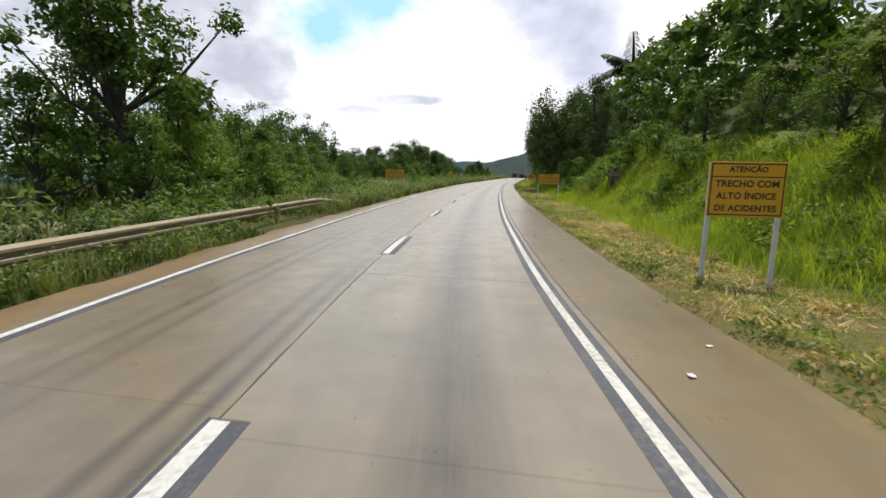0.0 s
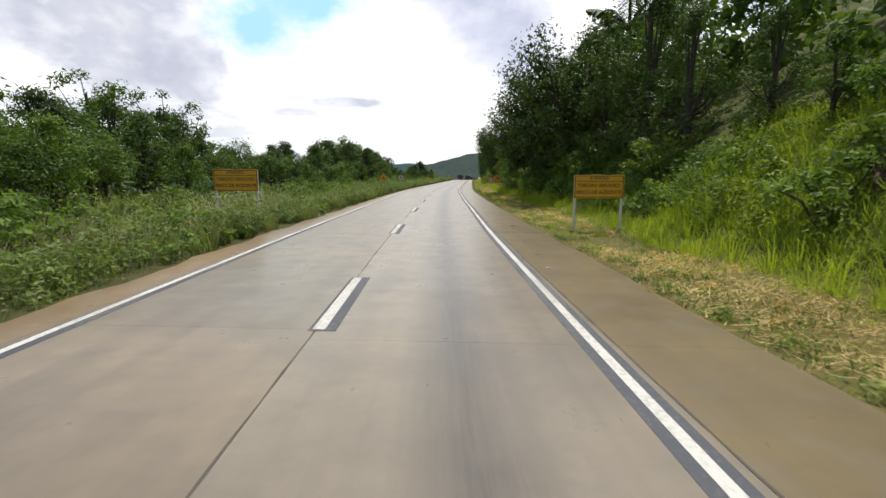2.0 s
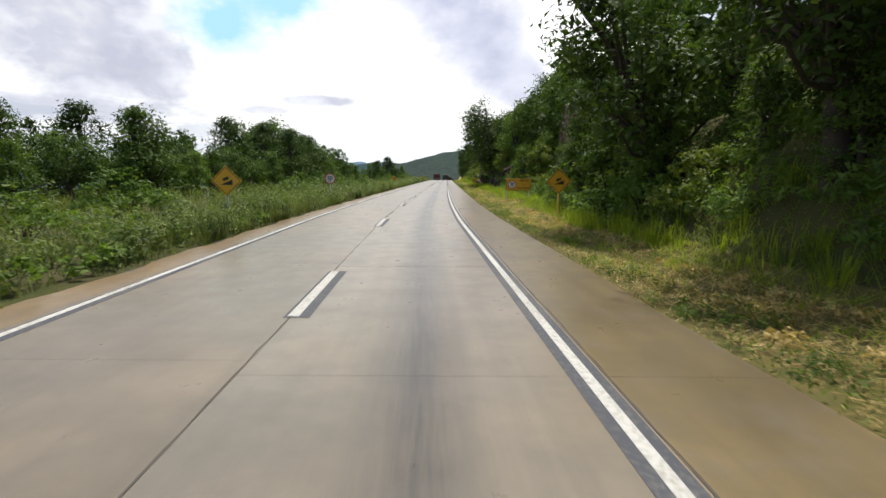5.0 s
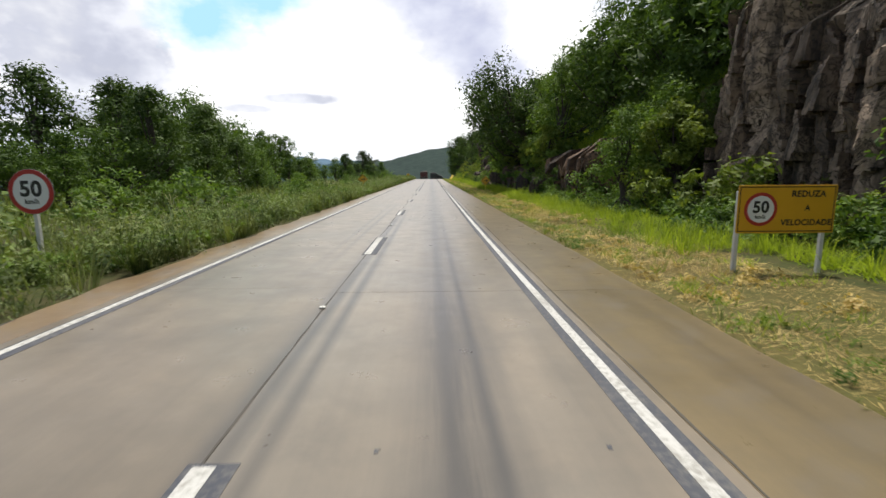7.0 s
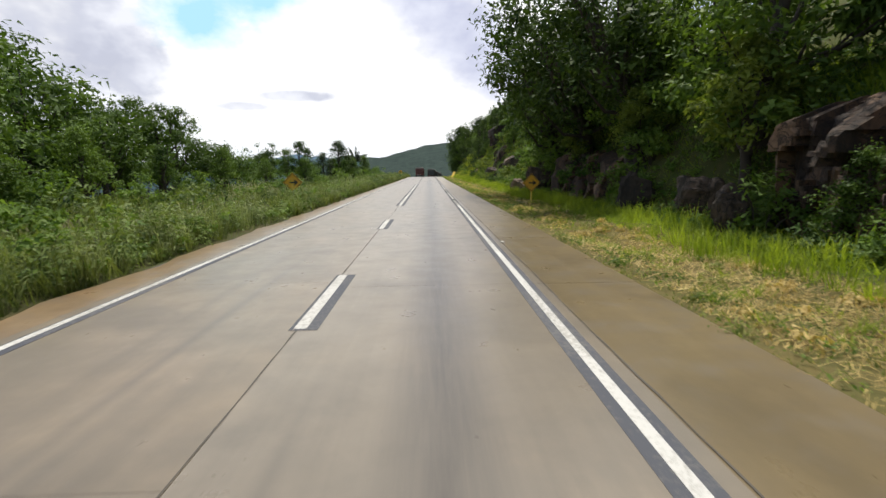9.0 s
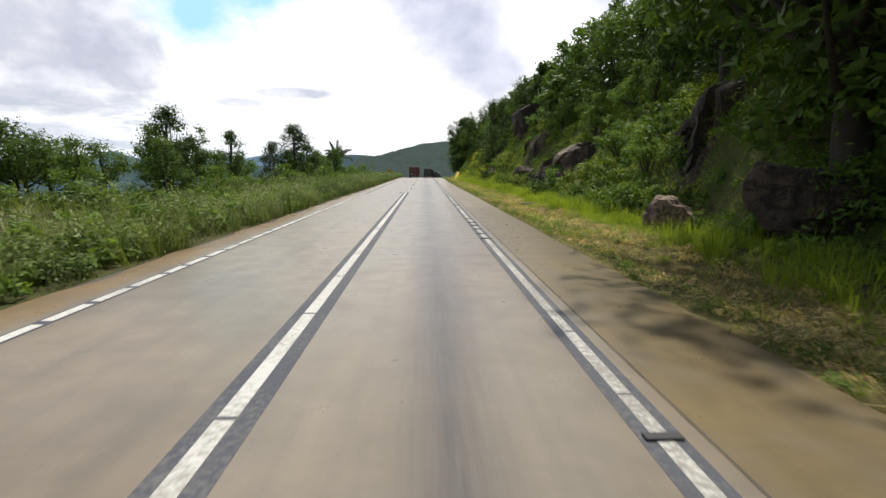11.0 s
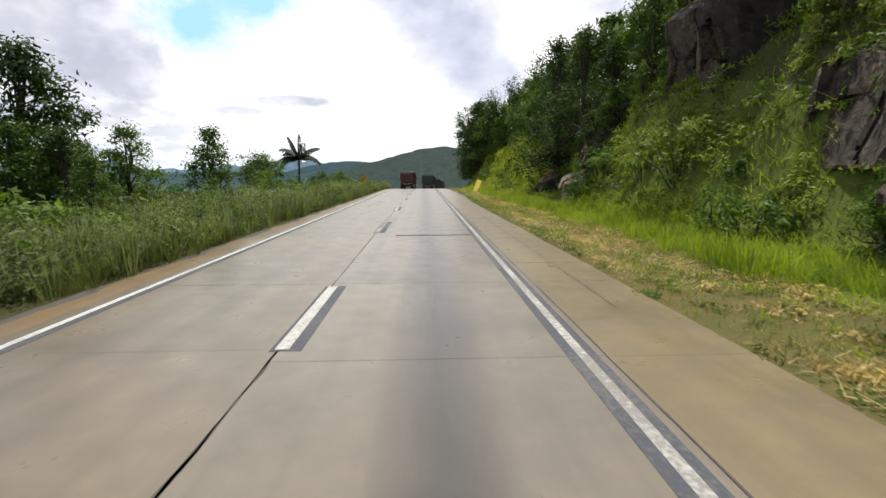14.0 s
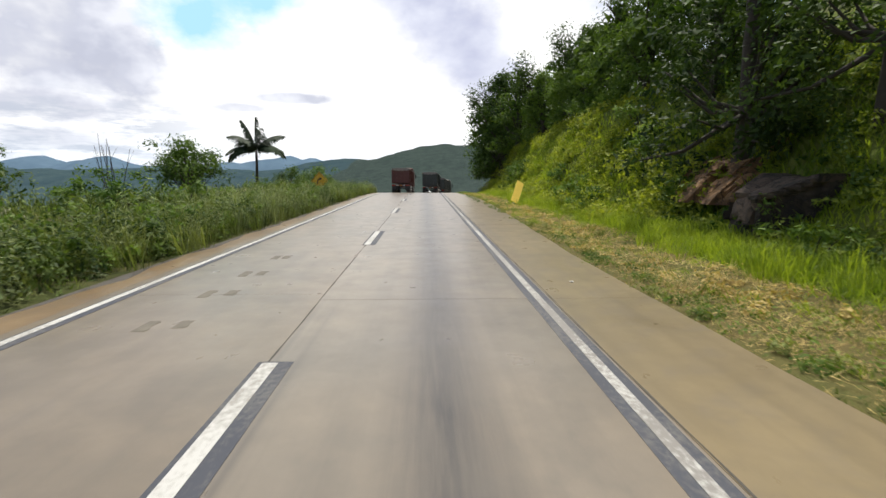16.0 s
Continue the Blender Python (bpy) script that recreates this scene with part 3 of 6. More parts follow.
# ---- ground: one sheet to the horizon ----
def build_ground():
    us = np.concatenate([-np.geomspace(4200, 34, 26), np.arange(-32, -15, 1.6), np.arange(-15, -4.4, 0.7), [-4.5, -3.5, 0, 3.5, 5.3],
                         np.arange(5.6, 32, 0.55), np.geomspace(33, 4200, 30)])
    ys = np.concatenate([-np.geomspace(900, 90, 6), np.arange(-80, 330, 1.5), np.geomspace(332, 4700, 60)])
    U, Y = np.meshgrid(us, ys)
    lean = np.clip((Y - 330) / 200, 0, 1)
    X = xc(np.clip(Y, -70, 330)) * (1 - lean) + U
    Z = ground_z(U, Y)
    far_side = np.clip((np.abs(U) - 60) / 300, 0, 1)
    base = np.where(U > 0, Z[:, np.abs(us - 45).argmin()][:, None] * (1 - np.clip((U - 60) / 500, 0, 1)), -40)
    Z = Z * (1 - far_side) + base * far_side
    Z = Z + np.clip((Y - 420) / 250, 0, 1) * (hills(X, Y))
    V = np.stack([X, Y, Z], -1).reshape(-1, 3)
    n, m = U.shape
    i = np.arange(n * m).reshape(n, m)
    Q = np.stack([i[:-1, :-1], i[:-1, 1:], i[1:, 1:], i[1:, :-1]], -1).reshape(-1, 4)
    me = np_mesh("ground", V, Q, mat=M_GROUND, smooth=True)
    me.materials.append(M_HAZE_WOODS)
    yc = Y[:-1, :-1].ravel()
    uc = U[:-1, :-1].ravel()
    me.materials.append(M_VERGE)
    me.materials.append(M_BANK)
    me.materials.append(M_LUSH)
    me.materials.append(M_HAZE_VALE)
    lush = ((uc > 10.2) & (uc < 16) & (yc < 50)) | ((uc > 9) & (uc < 24) & (yc > 246) & (yc < 300)) | ((uc > 9) & (uc < 14) & (yc > 190) & (yc < 247)) | ((uc > 12) & (uc < 22) & (yc > 136) & (yc < 150))
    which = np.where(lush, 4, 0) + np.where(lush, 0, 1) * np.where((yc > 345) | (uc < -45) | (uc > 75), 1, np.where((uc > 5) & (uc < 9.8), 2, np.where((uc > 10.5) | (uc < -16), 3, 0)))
    # far left land takes the haze-tinted valley colour
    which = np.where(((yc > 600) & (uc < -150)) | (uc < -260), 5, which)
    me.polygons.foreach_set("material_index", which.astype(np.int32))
    tagged(new("ground", me), "grassy earth verges and wooded slopes beside the highway", "ground", kind="structure")


build_ground()


def ridge(name, dist, width, centre, height, base, seed, mat, label):
    """A far range: a rounded, uneven wall of hills."""
    n, k = 150, 8
    x = np.linspace(-width, width, n)
    top = height * (0.55 + 0.25 * wave(x, 0 * x, width * 0.16, seed) + 0.22 * wave(x, 0 * x, width * 0.05, seed + 2) + 0.08 * wave(x, 0 * x, width * 0.017, seed + 5))
    V = []
    for j in range(k):
        s = j / (k - 1)
        V.append(np.stack([centre + x, dist + 600 * s + 60 * wave(x, x * 0 + j, 300, seed), base + (top - base) * (1 - (1 - s) ** 2) + 0 * x], -1))
    i = np.arange(n * k).reshape(k, n)
    Q = np.stack([i[:-1, :-1], i[:-1, 1:], i[1:, 1:], i[1:, :-1]], -1).reshape(-1, 4)
    me = np_mesh(name, np.concatenate(V), Q, mat=mat, smooth=True)
    tagged(new(name, me), label, "backdrop", kind="structure")


# far ranges whose colour already carries the haze of distance
ridge("backdrop_mountains", 3300, 2900, -900, 150, -60, 0.7, M_HAZE_BLUE, "mountain range on the horizon with blue haze in its colour")
ridge("backdrop_hills", 1750, 900, -1150, 32, -60, 2.9, M_HAZE_VALE, "low wooded hills across the valley with haze in their colour")


# ---- trees ----
def leaves(points, spread, count, size, rng, flat=0.35, droop=0.0, tri=False):
    """Small rhombic leaves scattered round the clump centres."""
    pick = rng.integers(0, len(points), count)
    d = rng.normal(size=(count, 3))
    d /= np.linalg.norm(d, axis=1, keepdims=True)
    r = spread[pick] * rng.uniform(0.25, 1.0, count) ** 0.6
    core = np.arange(count) % 10 < 3  # broader leaves fill the inside
    r = np.where(core, r * 0.6, r)
    C = points[pick] + d * r[:, None] * (1, 1, 0.72)
    nrm = d * 0.7 + rng.normal(size=(count, 3)) * 0.55 + (0, 0, flat + 0.3)
    nrm /= np.linalg.norm(nrm, axis=1, keepdims=True)
    a = np.cross(nrm, rng.normal(size=(count, 3)))
    a /= np.linalg.norm(a, axis=1, keepdims=True)
    a[:, 2] -= droop
    b = np.cross(nrm, a)
    s = (size * rng.uniform(0.6, 1.35, count) * np.where(core, 1.35, 1.0))[:, None]
    if tri:
        V = np.stack([C - a * s + b * s * 0.45, C + a * s * 1.1, C - a * s * 0.7 - b * s * 0.5], 1).reshape(-1, 3)
        return V, np.arange(count * 3).reshape(-1, 3)
    V = np.stack([C - a * s, C + b * s * 0.48 + nrm * s * 0.10, C + a * s, C - b * s * 0.48 + nrm * s * 0.10], 1).reshape(-1, 3)
    return V, np.arange(count * 4).reshape(-1, 4)


def leaf_mesh(name, V, F, mat):
    return np_mesh(name, V, F, mat=mat) if F.shape[1] == 4 else np_mesh(name, V, tris=F, mat=mat)


def make_tree(seed, height, radius, leaf_m, count=5200, size=0.20, clear=0.30, clumps=46, sparse=1.0, lean=0.0, mound=False, tri=False, name="tree"):
    """A broadleaf tree: tapered trunk, limbs to the clumps of an uneven crown."""
    rng = np.random.default_rng(seed)
    top = height * 0.80
    spine = [(0, 0, -0.6)]
    for s in (0.25, 0.5, 0.75, 1.0):
        spine.append((rng.normal() * 0.25 * s + lean * s * s * height, rng.normal() * 0.25 * s, top * s))
    spine = np.array(spine)
    tr = 0.022 * height + 0.05
    chunks = [tube(spine, [tr * 1.25, tr, tr * 0.75, tr * 0.5, tr * 0.2], 8)]
    P, R = [], []
    mid = height * (clear + (1 - clear) * 0.5)
    half = height * (1 - clear) * 0.5
    for k in range(clumps):
        d = rng.normal(size=3)
        d /= np.linalg.norm(d)
        f = rng.uniform(0.45, 1.0)
        wob = 0.78 + 0.34 * math.sin(3.1 * d[0] + seed) * math.cos(2.3 * d[1] - seed)
        p = np.array([d[0] * radius * f * wob, d[1] * radius * f * wob, mid + d[2] * half * f * wob])
        if mound:  # leaves down to the ground, widest low
            s = rng.uniform() ** 1.25
            wide = radius * (1 - 0.92 * s ** 2.2) * (0.45 + 0.55 * f) * wob
            ang = rng.uniform(0, 2 * math.pi)
            p = np.array([math.cos(ang) * wide, math.sin(ang) * wide, height * (0.6 * clear + (0.94 - 0.6 * clear) * s)])
        p[0] += lean * (p[2] / height) ** 2 * height
        P.append(p)
        R.append(radius * (rng.uniform(0.22, 0.40) if mound else rng.uniform(0.20, 0.36)) * sparse)
        if k % 4 == 0:
            h0 = min(0.95, max(0.25, (p[2] / height) * 0.62))
            q = np.array([np.interp(h0 * top, spine[:, 2], spine[:, i]) for i in range(3)])
            m = (q + p) / 2 + (0, 0, -0.12 * radius)
            chunks.append(tube([q, m, p], [tr * 0.42, tr * 0.26, tr * 0.07], 5))
    thing = empty(name)
    V, Q = join(chunks)
    part("trunk", np_mesh("trunk", V, Q, mat=M_BARK, smooth=True), None, thing)
    V, Q = leaves(np.array(P), np.array(R), count, size, rng, tri=tri)
    part("crown", leaf_mesh("crown", V, Q, leaf_m), None, thing)
    return thing


def make_shrub(seed, height, radius, leaf_m, count=1500, size=0.15, name="shrub"):
    rng = np.random.default_rng(seed)
    chunks, P, R = [], [], []
    for k in range(16):
        t = rng.uniform(0, 2 * math.pi)
        f = rng.uniform(0.15, 1.0)
        p = np.array([math.cos(t) * radius * f, math.sin(t) * radius * f, height * (0.25 + 0.65 * rng.uniform() * (1.15 - 0.5 * f))])
        P.append(p)
        R.append(radius * rng.uniform(0.28, 0.42))
        if k % 2 == 0:
            chunks.append(tube([(p[0] * 0.1, p[1] * 0.1, -0.3), p * (0.5, 0.5, 0.6), p], [0.035, 0.025, 0.01], 5))
    thing = empty(name)
    V, Q = join(chunks)
    part("stem", np_mesh("stem", V, Q, mat=M_BARK, smooth=True), None, thing)
    V, Q = leaves(np.array(P), np.array(R), count, size, rng, tri=True)
    part("foliage", leaf_mesh("foliage", V, Q, leaf_m), None, thing)
    return thing


def make_palm(seed, height, reach, name="palm_tree"):
    rng = np.random.default_rng(seed)
    thing = empty(name)
    hs = np.linspace(-0.4, height, 12)
    V, Q = tube([(0.04 * h * math.sin(h * 0.3), 0.02 * h, h) for h in hs], [0.26 - 0.008 * i + 0.02 * (i % 2) for i in range(12)], 10)
    part("trunk", np_mesh("trunk", V, Q, mat=M_BARK, smooth=True), None, thing)
    top = np.array([0.04 * height * math.sin(height * 0.3), 0.02 * height, height])
    for k in range(13):
        t = k * 2.39996 + rng.normal() * 0.15
        up = 1.54 - 1.15 * (k / 12) ** 0.8 + rng.normal() * 0.05
        L = reach * rng.uniform(0.85, 1.1)
        out = np.array([math.cos(t), math.sin(t), 0])
        bow = 0.20 + 0.95 * min(1.0, (1.56 - up) / 0.7)  # how far the rib bends over towards its tip
        pts = [top]
        for s in np.linspace(0, 1, 12)[1:]:
            a = up - bow * 1.35 * s ** 1.3
            pts.append(pts[-1] + (out * math.cos(a) + np.array([0, 0, math.sin(a)])) * L / 11)
        pts = np.array(pts)
        rib_v, rib_q = tube(pts, np.linspace(0.045, 0.01, 12), 4)
        VV, QQ = [rib_v], [rib_q]
        n = len(rib_v)
        side = np.cross(out, (0, 0, 1))
        for s in np.linspace(0.10, 0.99, 40):
            c = np.array([np.interp(s, np.linspace(0, 1, 12), pts[:, i]) for i in range(3)])
            ln = reach * 0.24 * math.sin(math.pi * (0.12 + 0.8 * s)) + 0.12
            for sg in (-1, 1):
                tip = c + side * sg * ln * 0.85 + out * ln * 0.45 + np.array([0, 0, -ln * rng.uniform(0.45, 0.9)])
                w = out * 0.13
                mid = (c + tip) / 2 + np.array([0, 0, 0.05])
                VV.append(np.array([c - w * 0.6, c + w * 0.6, mid + w, mid - w, tip + w * 0.15, tip - w * 0.15]))
                QQ.append(np.array([[0, 1, 2, 3], [3, 2, 4, 5]]) + n)
                n += 6
        part("frond", np_mesh("frond", np.concatenate(VV), np.concatenate(QQ), mat=M_PALM), None, thing)
    return thing


def set_tree(proto, used, u, y, scale, label, category="tree", group="", spin=None, sink=0.0, rng=random):
    """Puts a tree on the land; the first call for a kind places the tree itself."""
    x, yy = road_xy(u, y)
    m = pose(x, yy, float(ground_z(u, y)) - sink, 0, 0, rng.uniform(0, 360) if spin is None else spin)
    if proto not in used:
        used.add(proto)
        proto.matrix_world = m
        proto.scale = (scale,) * 3
        ob = proto
    else:
        ob = copy_thing(proto, m)
        ob.scale = (scale,) * 3
    tagged(ob, label, category, group)
    return ob


PROTO = {  # near trees, then plainer ones for those far off
    "a": make_tree(1, 9.0, 3.3, M_LEAF_A, 5600, 0.125, 0.10, 60, mound=True, tri=True),
    "b": make_tree(2, 8.5, 3.4, M_LEAF_B, 5600, 0.125, 0.08, 60, mound=True, tri=True),
    "d": make_tree(4, 7.0, 2.8, M_LEAF_B, 4600, 0.108, 0.06, 60, mound=True),
    "y": make_tree(5, 7.5, 2.6, M_LEAF_C, 4000, 0.12, 0.24, 40, sparse=0.9),
    "s": make_tree(6, 9.0, 3.9, M_LEAF_A, 6600, 0.115, 0.34, 46, sparse=0.72),
    "h": make_tree(7, 9.0, 4.0, M_LEAF_D, 5800, 0.125, 0.08, 80, lean=-0.38, tri=True),
    "f": make_tree(15, 12.0, 3.9, M_LEAF_D, 7600, 0.118, 0.08, 96, mound=True, tri=True),
    "g": make_tree(16, 11.5, 4.2, M_LEAF_B, 7400, 0.118, 0.06, 92, mound=True, tri=True),
    "A": make_tree(8, 9.0, 4.4, M_LEAF_A, 3400, 0.165, 0.05, 64, mound=True, tri=True),
    "B": make_tree(9, 8.5, 4.9, M_LEAF_A, 3400, 0.17, 0.16, 64, tri=True),
    "D": make_tree(10, 9.0, 4.2, M_LEAF_D, 5200, 0.15, 0.03, 76, mound=True, tri=True),
    "S": make_tree(14, 9.0, 3.9, M_LEAF_A, 3000, 0.15, 0.22, 50, sparse=0.85, tri=True),
}
TALL = {"f": 12.0, "g": 11.5, "a": 9.0, "b": 8.5, "d": 7.0, "y": 7.5, "s": 9.0, "h": 9.0, "A": 9.0, "B": 8.5, "D": 9.0, "S": 9.0}
SHRUB = {
    "p": make_shrub(11, 2.0, 1.3, M_SHRUB, 640, 0.095),
    "q": make_shrub(12, 1.5, 1.2, M_LEAF_B, 560, 0.095),
    "r": make_shrub(13, 2.6, 1.4, M_LEAF_C, 560, 0.12),
}
used = set()
T_RIGHT = "leafy green tree on the rocky roadside slope"
T_LEFT = "dark green broadleaf tree beyond the tall roadside grass"
rng = random.Random(5)


def tree_to(kind, u, y, top, label, group="", spin=None):
    """A tree of that kind, as tall as it takes to reach the height top over the road."""
    g = float(ground_z(u, y))
    set_tree(PROTO[kind], used, u, y, (top - g + 0.2) / TALL[kind], label, group=group, spin=spin, sink=0.2, rng=rng)


RG, LG = "trees on the right-hand slope", "trees on the left-hand side"
# the front row, with gaps where the rock shows
y = -4.0
while y < 330:
    rocky = 108 < y < 152 or 184 < y < 239
    if not rocky:
        near = y < 52
        top = (np.interp(y, [0, 25, 40, 60, 75, 110, 150, 165, 195, 222, 240, 262, 280, 330], [8.5, 8.5, 8.5, 12.5, 14.0, 12.5, 14.5, 16.0, 15.5, 14.0, 12.5, 15.0, 17.0, 17.0]))
        u = np.interp(y, [0, 45, 59, 64, 110, 130, 144, 152, 200, 230, 261, 267, 300, 312, 330], [15.5, 15.4, 14.6, 12.6, 13.8, 16.2, 16.4, 15.2, 14.6, 14.8, 15.0, 18.4, 18.4, 13.0, 12.0])
        tree_to("f" if 48 < y < 112 else "f" if 185 < y < 264 else rng.choice("abda"), float(u) + rng.uniform(-0.8, 0.8), y + rng.uniform(-0.8, 0.8), float(top) * rng.uniform(0.82, 1.06), T_RIGHT, RG)
    y += rng.uniform(4.6, 6.2)
# rows behind, up the hill: woods of which only the tops show
def woods(name, spots, mat, label, seed, each=620, size=0.36):
    """Many crowns grown together: (u, y, height of the top)."""
    rg = np.random.default_rng(seed)
    P, R = [], []
    for u, y, top in spots:
        g = float(ground_z(u, y))
        h = top - g
        r = max(1.6, 0.36 * h)
        for _ in range(22):
            k = rg.uniform() ** 1.1
            wide = r * (1 - 0.85 * k ** 2.2) * rg.uniform(0.3, 1.0)
            t = rg.uniform(0, 2 * math.pi)
            P.append((float(xc(y)) + u + wide * math.cos(t), y + wide * math.sin(t), g + h * (0.12 + 0.82 * k)))
            R.append(r * rg.uniform(0.24, 0.42))
    V, Q = leaves(np.array(P), np.array(R), each * len(spots), size, rg, tri=True)
    tagged(new(name, leaf_mesh(name, V, Q, mat)), label, "woods", kind="stuff")


spots = []
for u0, step, lo, hi in ((19.0, 5.2, 8.0, 10.5), (26.0, 10.5, 9.5, 13.0)):
    y = -6.0
    while y < 345:
        u, yy = u0 + rng.uniform(-1.6, 1.6), y + rng.uniform(-1.5, 1.5)
        if not (u0 < 20 and (201 < yy < 218 or 224 < yy < 240 or 114 < yy < 133)):
            spots.append((u, yy, float(ground_z(u, yy)) + rng.uniform(lo, hi)))
        y += step * rng.uniform(0.8, 1.2)
y = 186.0
while y < 246:  # the wood above the rocks
    spots.append((rng.uniform(21, 24), y, rng.uniform(17.0, 20.0)))
    y += rng.uniform(3.0, 4.4)
woods("hillside_woods", spots, M_LEAF_A, "dense green woods on the hill above the road", 71)
# trees that reach out over the shoulder
for u, y, top in ((12.3, 70.5, 13.4), (12.2, 77.5, 13.4), (11.8, 85.0, 12.0), (14.4, 62.0, 12.4), (11.6, 94.0, 11.5), (20.4, 268, 17.2), (20.2, 280, 17.8), (19.6, 293, 18.4), (17.4, 306, 18.2), (13.6, 318, 17.0),
                  (13.4, 163.0, 15.8), (13.4, 170.5, 15.8), (13.2, 178.5, 16.6), (15.8, 184.0, 14.0), (15.8, 189.0, 14.2),
                  (17.2, 236.5, 15.0), (18.6, 246.0, 14.4), (18.8, 252.0, 14.6)):
    tree_to("h", u, y, top, "tree leaning out over the road shoulder", RG, rng.uniform(-25, 25))
for u, y, top in ((16.4, 106.0, 11.0), (15.0, 101.5, 11.0), (15.6, 110.0, 6.2), (17.2, 112.5, 9.0), (19.4, 117.0, 13.0), (19.6, 121.5, 13.8), (19.3, 125.5, 13.5), (19.8, 129.5, 14.5), (19.6, 134.0, 17.5), (20.6, 138.5, 17.5), (21.2, 143.0, 18.0), (20.6, 148.0, 17.5), (19.0, 153.5, 17.0),
                  (18.5, 186.0, 13.5), (17.6, 191.0, 13.0), (19.5, 195.5, 14.0), (18.8, 200.0, 14.6), (20.2, 204.5, 16.5), (20.0, 208.5, 17.0), (19.6, 212.5, 16.5), (19.4, 216.5, 17.0), (18.6, 220.5, 15.6), (19.2, 225.5, 16.4), (18.6, 230.0, 15.0), (17.4, 234.5, 14.8), (17.2, 239.0, 14.4)):
    tree_to(rng.choice("AB") if u > 18.9 else rng.choice("ffd"), u, y, top, T_RIGHT, RG)
for u, y, top in ((20.2, 138.0, 17.4), (20.0, 142.0, 18.4), (19.6, 146.5, 18.6), (18.0, 151.5, 17.8)):
    tree_to("g", u, y, top, T_RIGHT, RG)
for u, y, top in ((15.2, 132.8, 7.2), (14.8, 113.5, 4.8), (15.4, 116.5, 7.4), (15.8, 135.6, 8.0), (12.4, 221.5, 2.4), (12.8, 40.0, 5.2), (13.6, 46.0, 6.4)):
    tree_to("d", u, y, top, "leafy young tree in front of the rock", RG)
for u, y, top in ((12.5, 132.8, 5.8), (12.4, 147.0, 2.6)):
    tree_to("d", u, y, top, "leafy young tree growing against the rock ledge", RG)
for u, y, top in ((16.5, 222.0, 9.5), (15.6, 228.0, 8.8), (16.8, 232.5, 11.5), (15.0, 240.5, 8.8), (14.6, 244.0, 8.2), (16.0, 217.0, 9.2), (17.5, 212.0, 10.8), (15.4, 236.0, 8.0), (17.0, 226.0, 10.6), (15.8, 206.5, 8.4), (16.5, 200.5, 9.6), (15.6, 195.5, 8.6)):
    tree_to("d", u, y, top, "leafy young tree on the rocky slope", RG)
for k in range(9):  # young growth under the tall trees
    tree_to(rng.choice("da"), rng.uniform(11.6, 13.2), 62 + 5.4 * k + rng.uniform(-1, 1), rng.uniform(3.6, 6.0), "leafy young tree at the edge of the wood", RG)
tree_to("y", 14.2, 19.5, 8.0, "yellow-green tree in front of darker forest")
tree_to("y", 14.6, 131.0, 6.6, "yellow-green sapling beside the rock face")
for u, y, top in ((13.2, 153.0, 7.5), (12.9, 161.5, 7.0), (13.0, 171.0, 6.4)):
    tree_to("y", u, y, top, "yellow-green young tree above low rocks", RG)
tree_to("y", 13.6, 103.0, 6.0, "yellow-green sapling among the slope's trees")

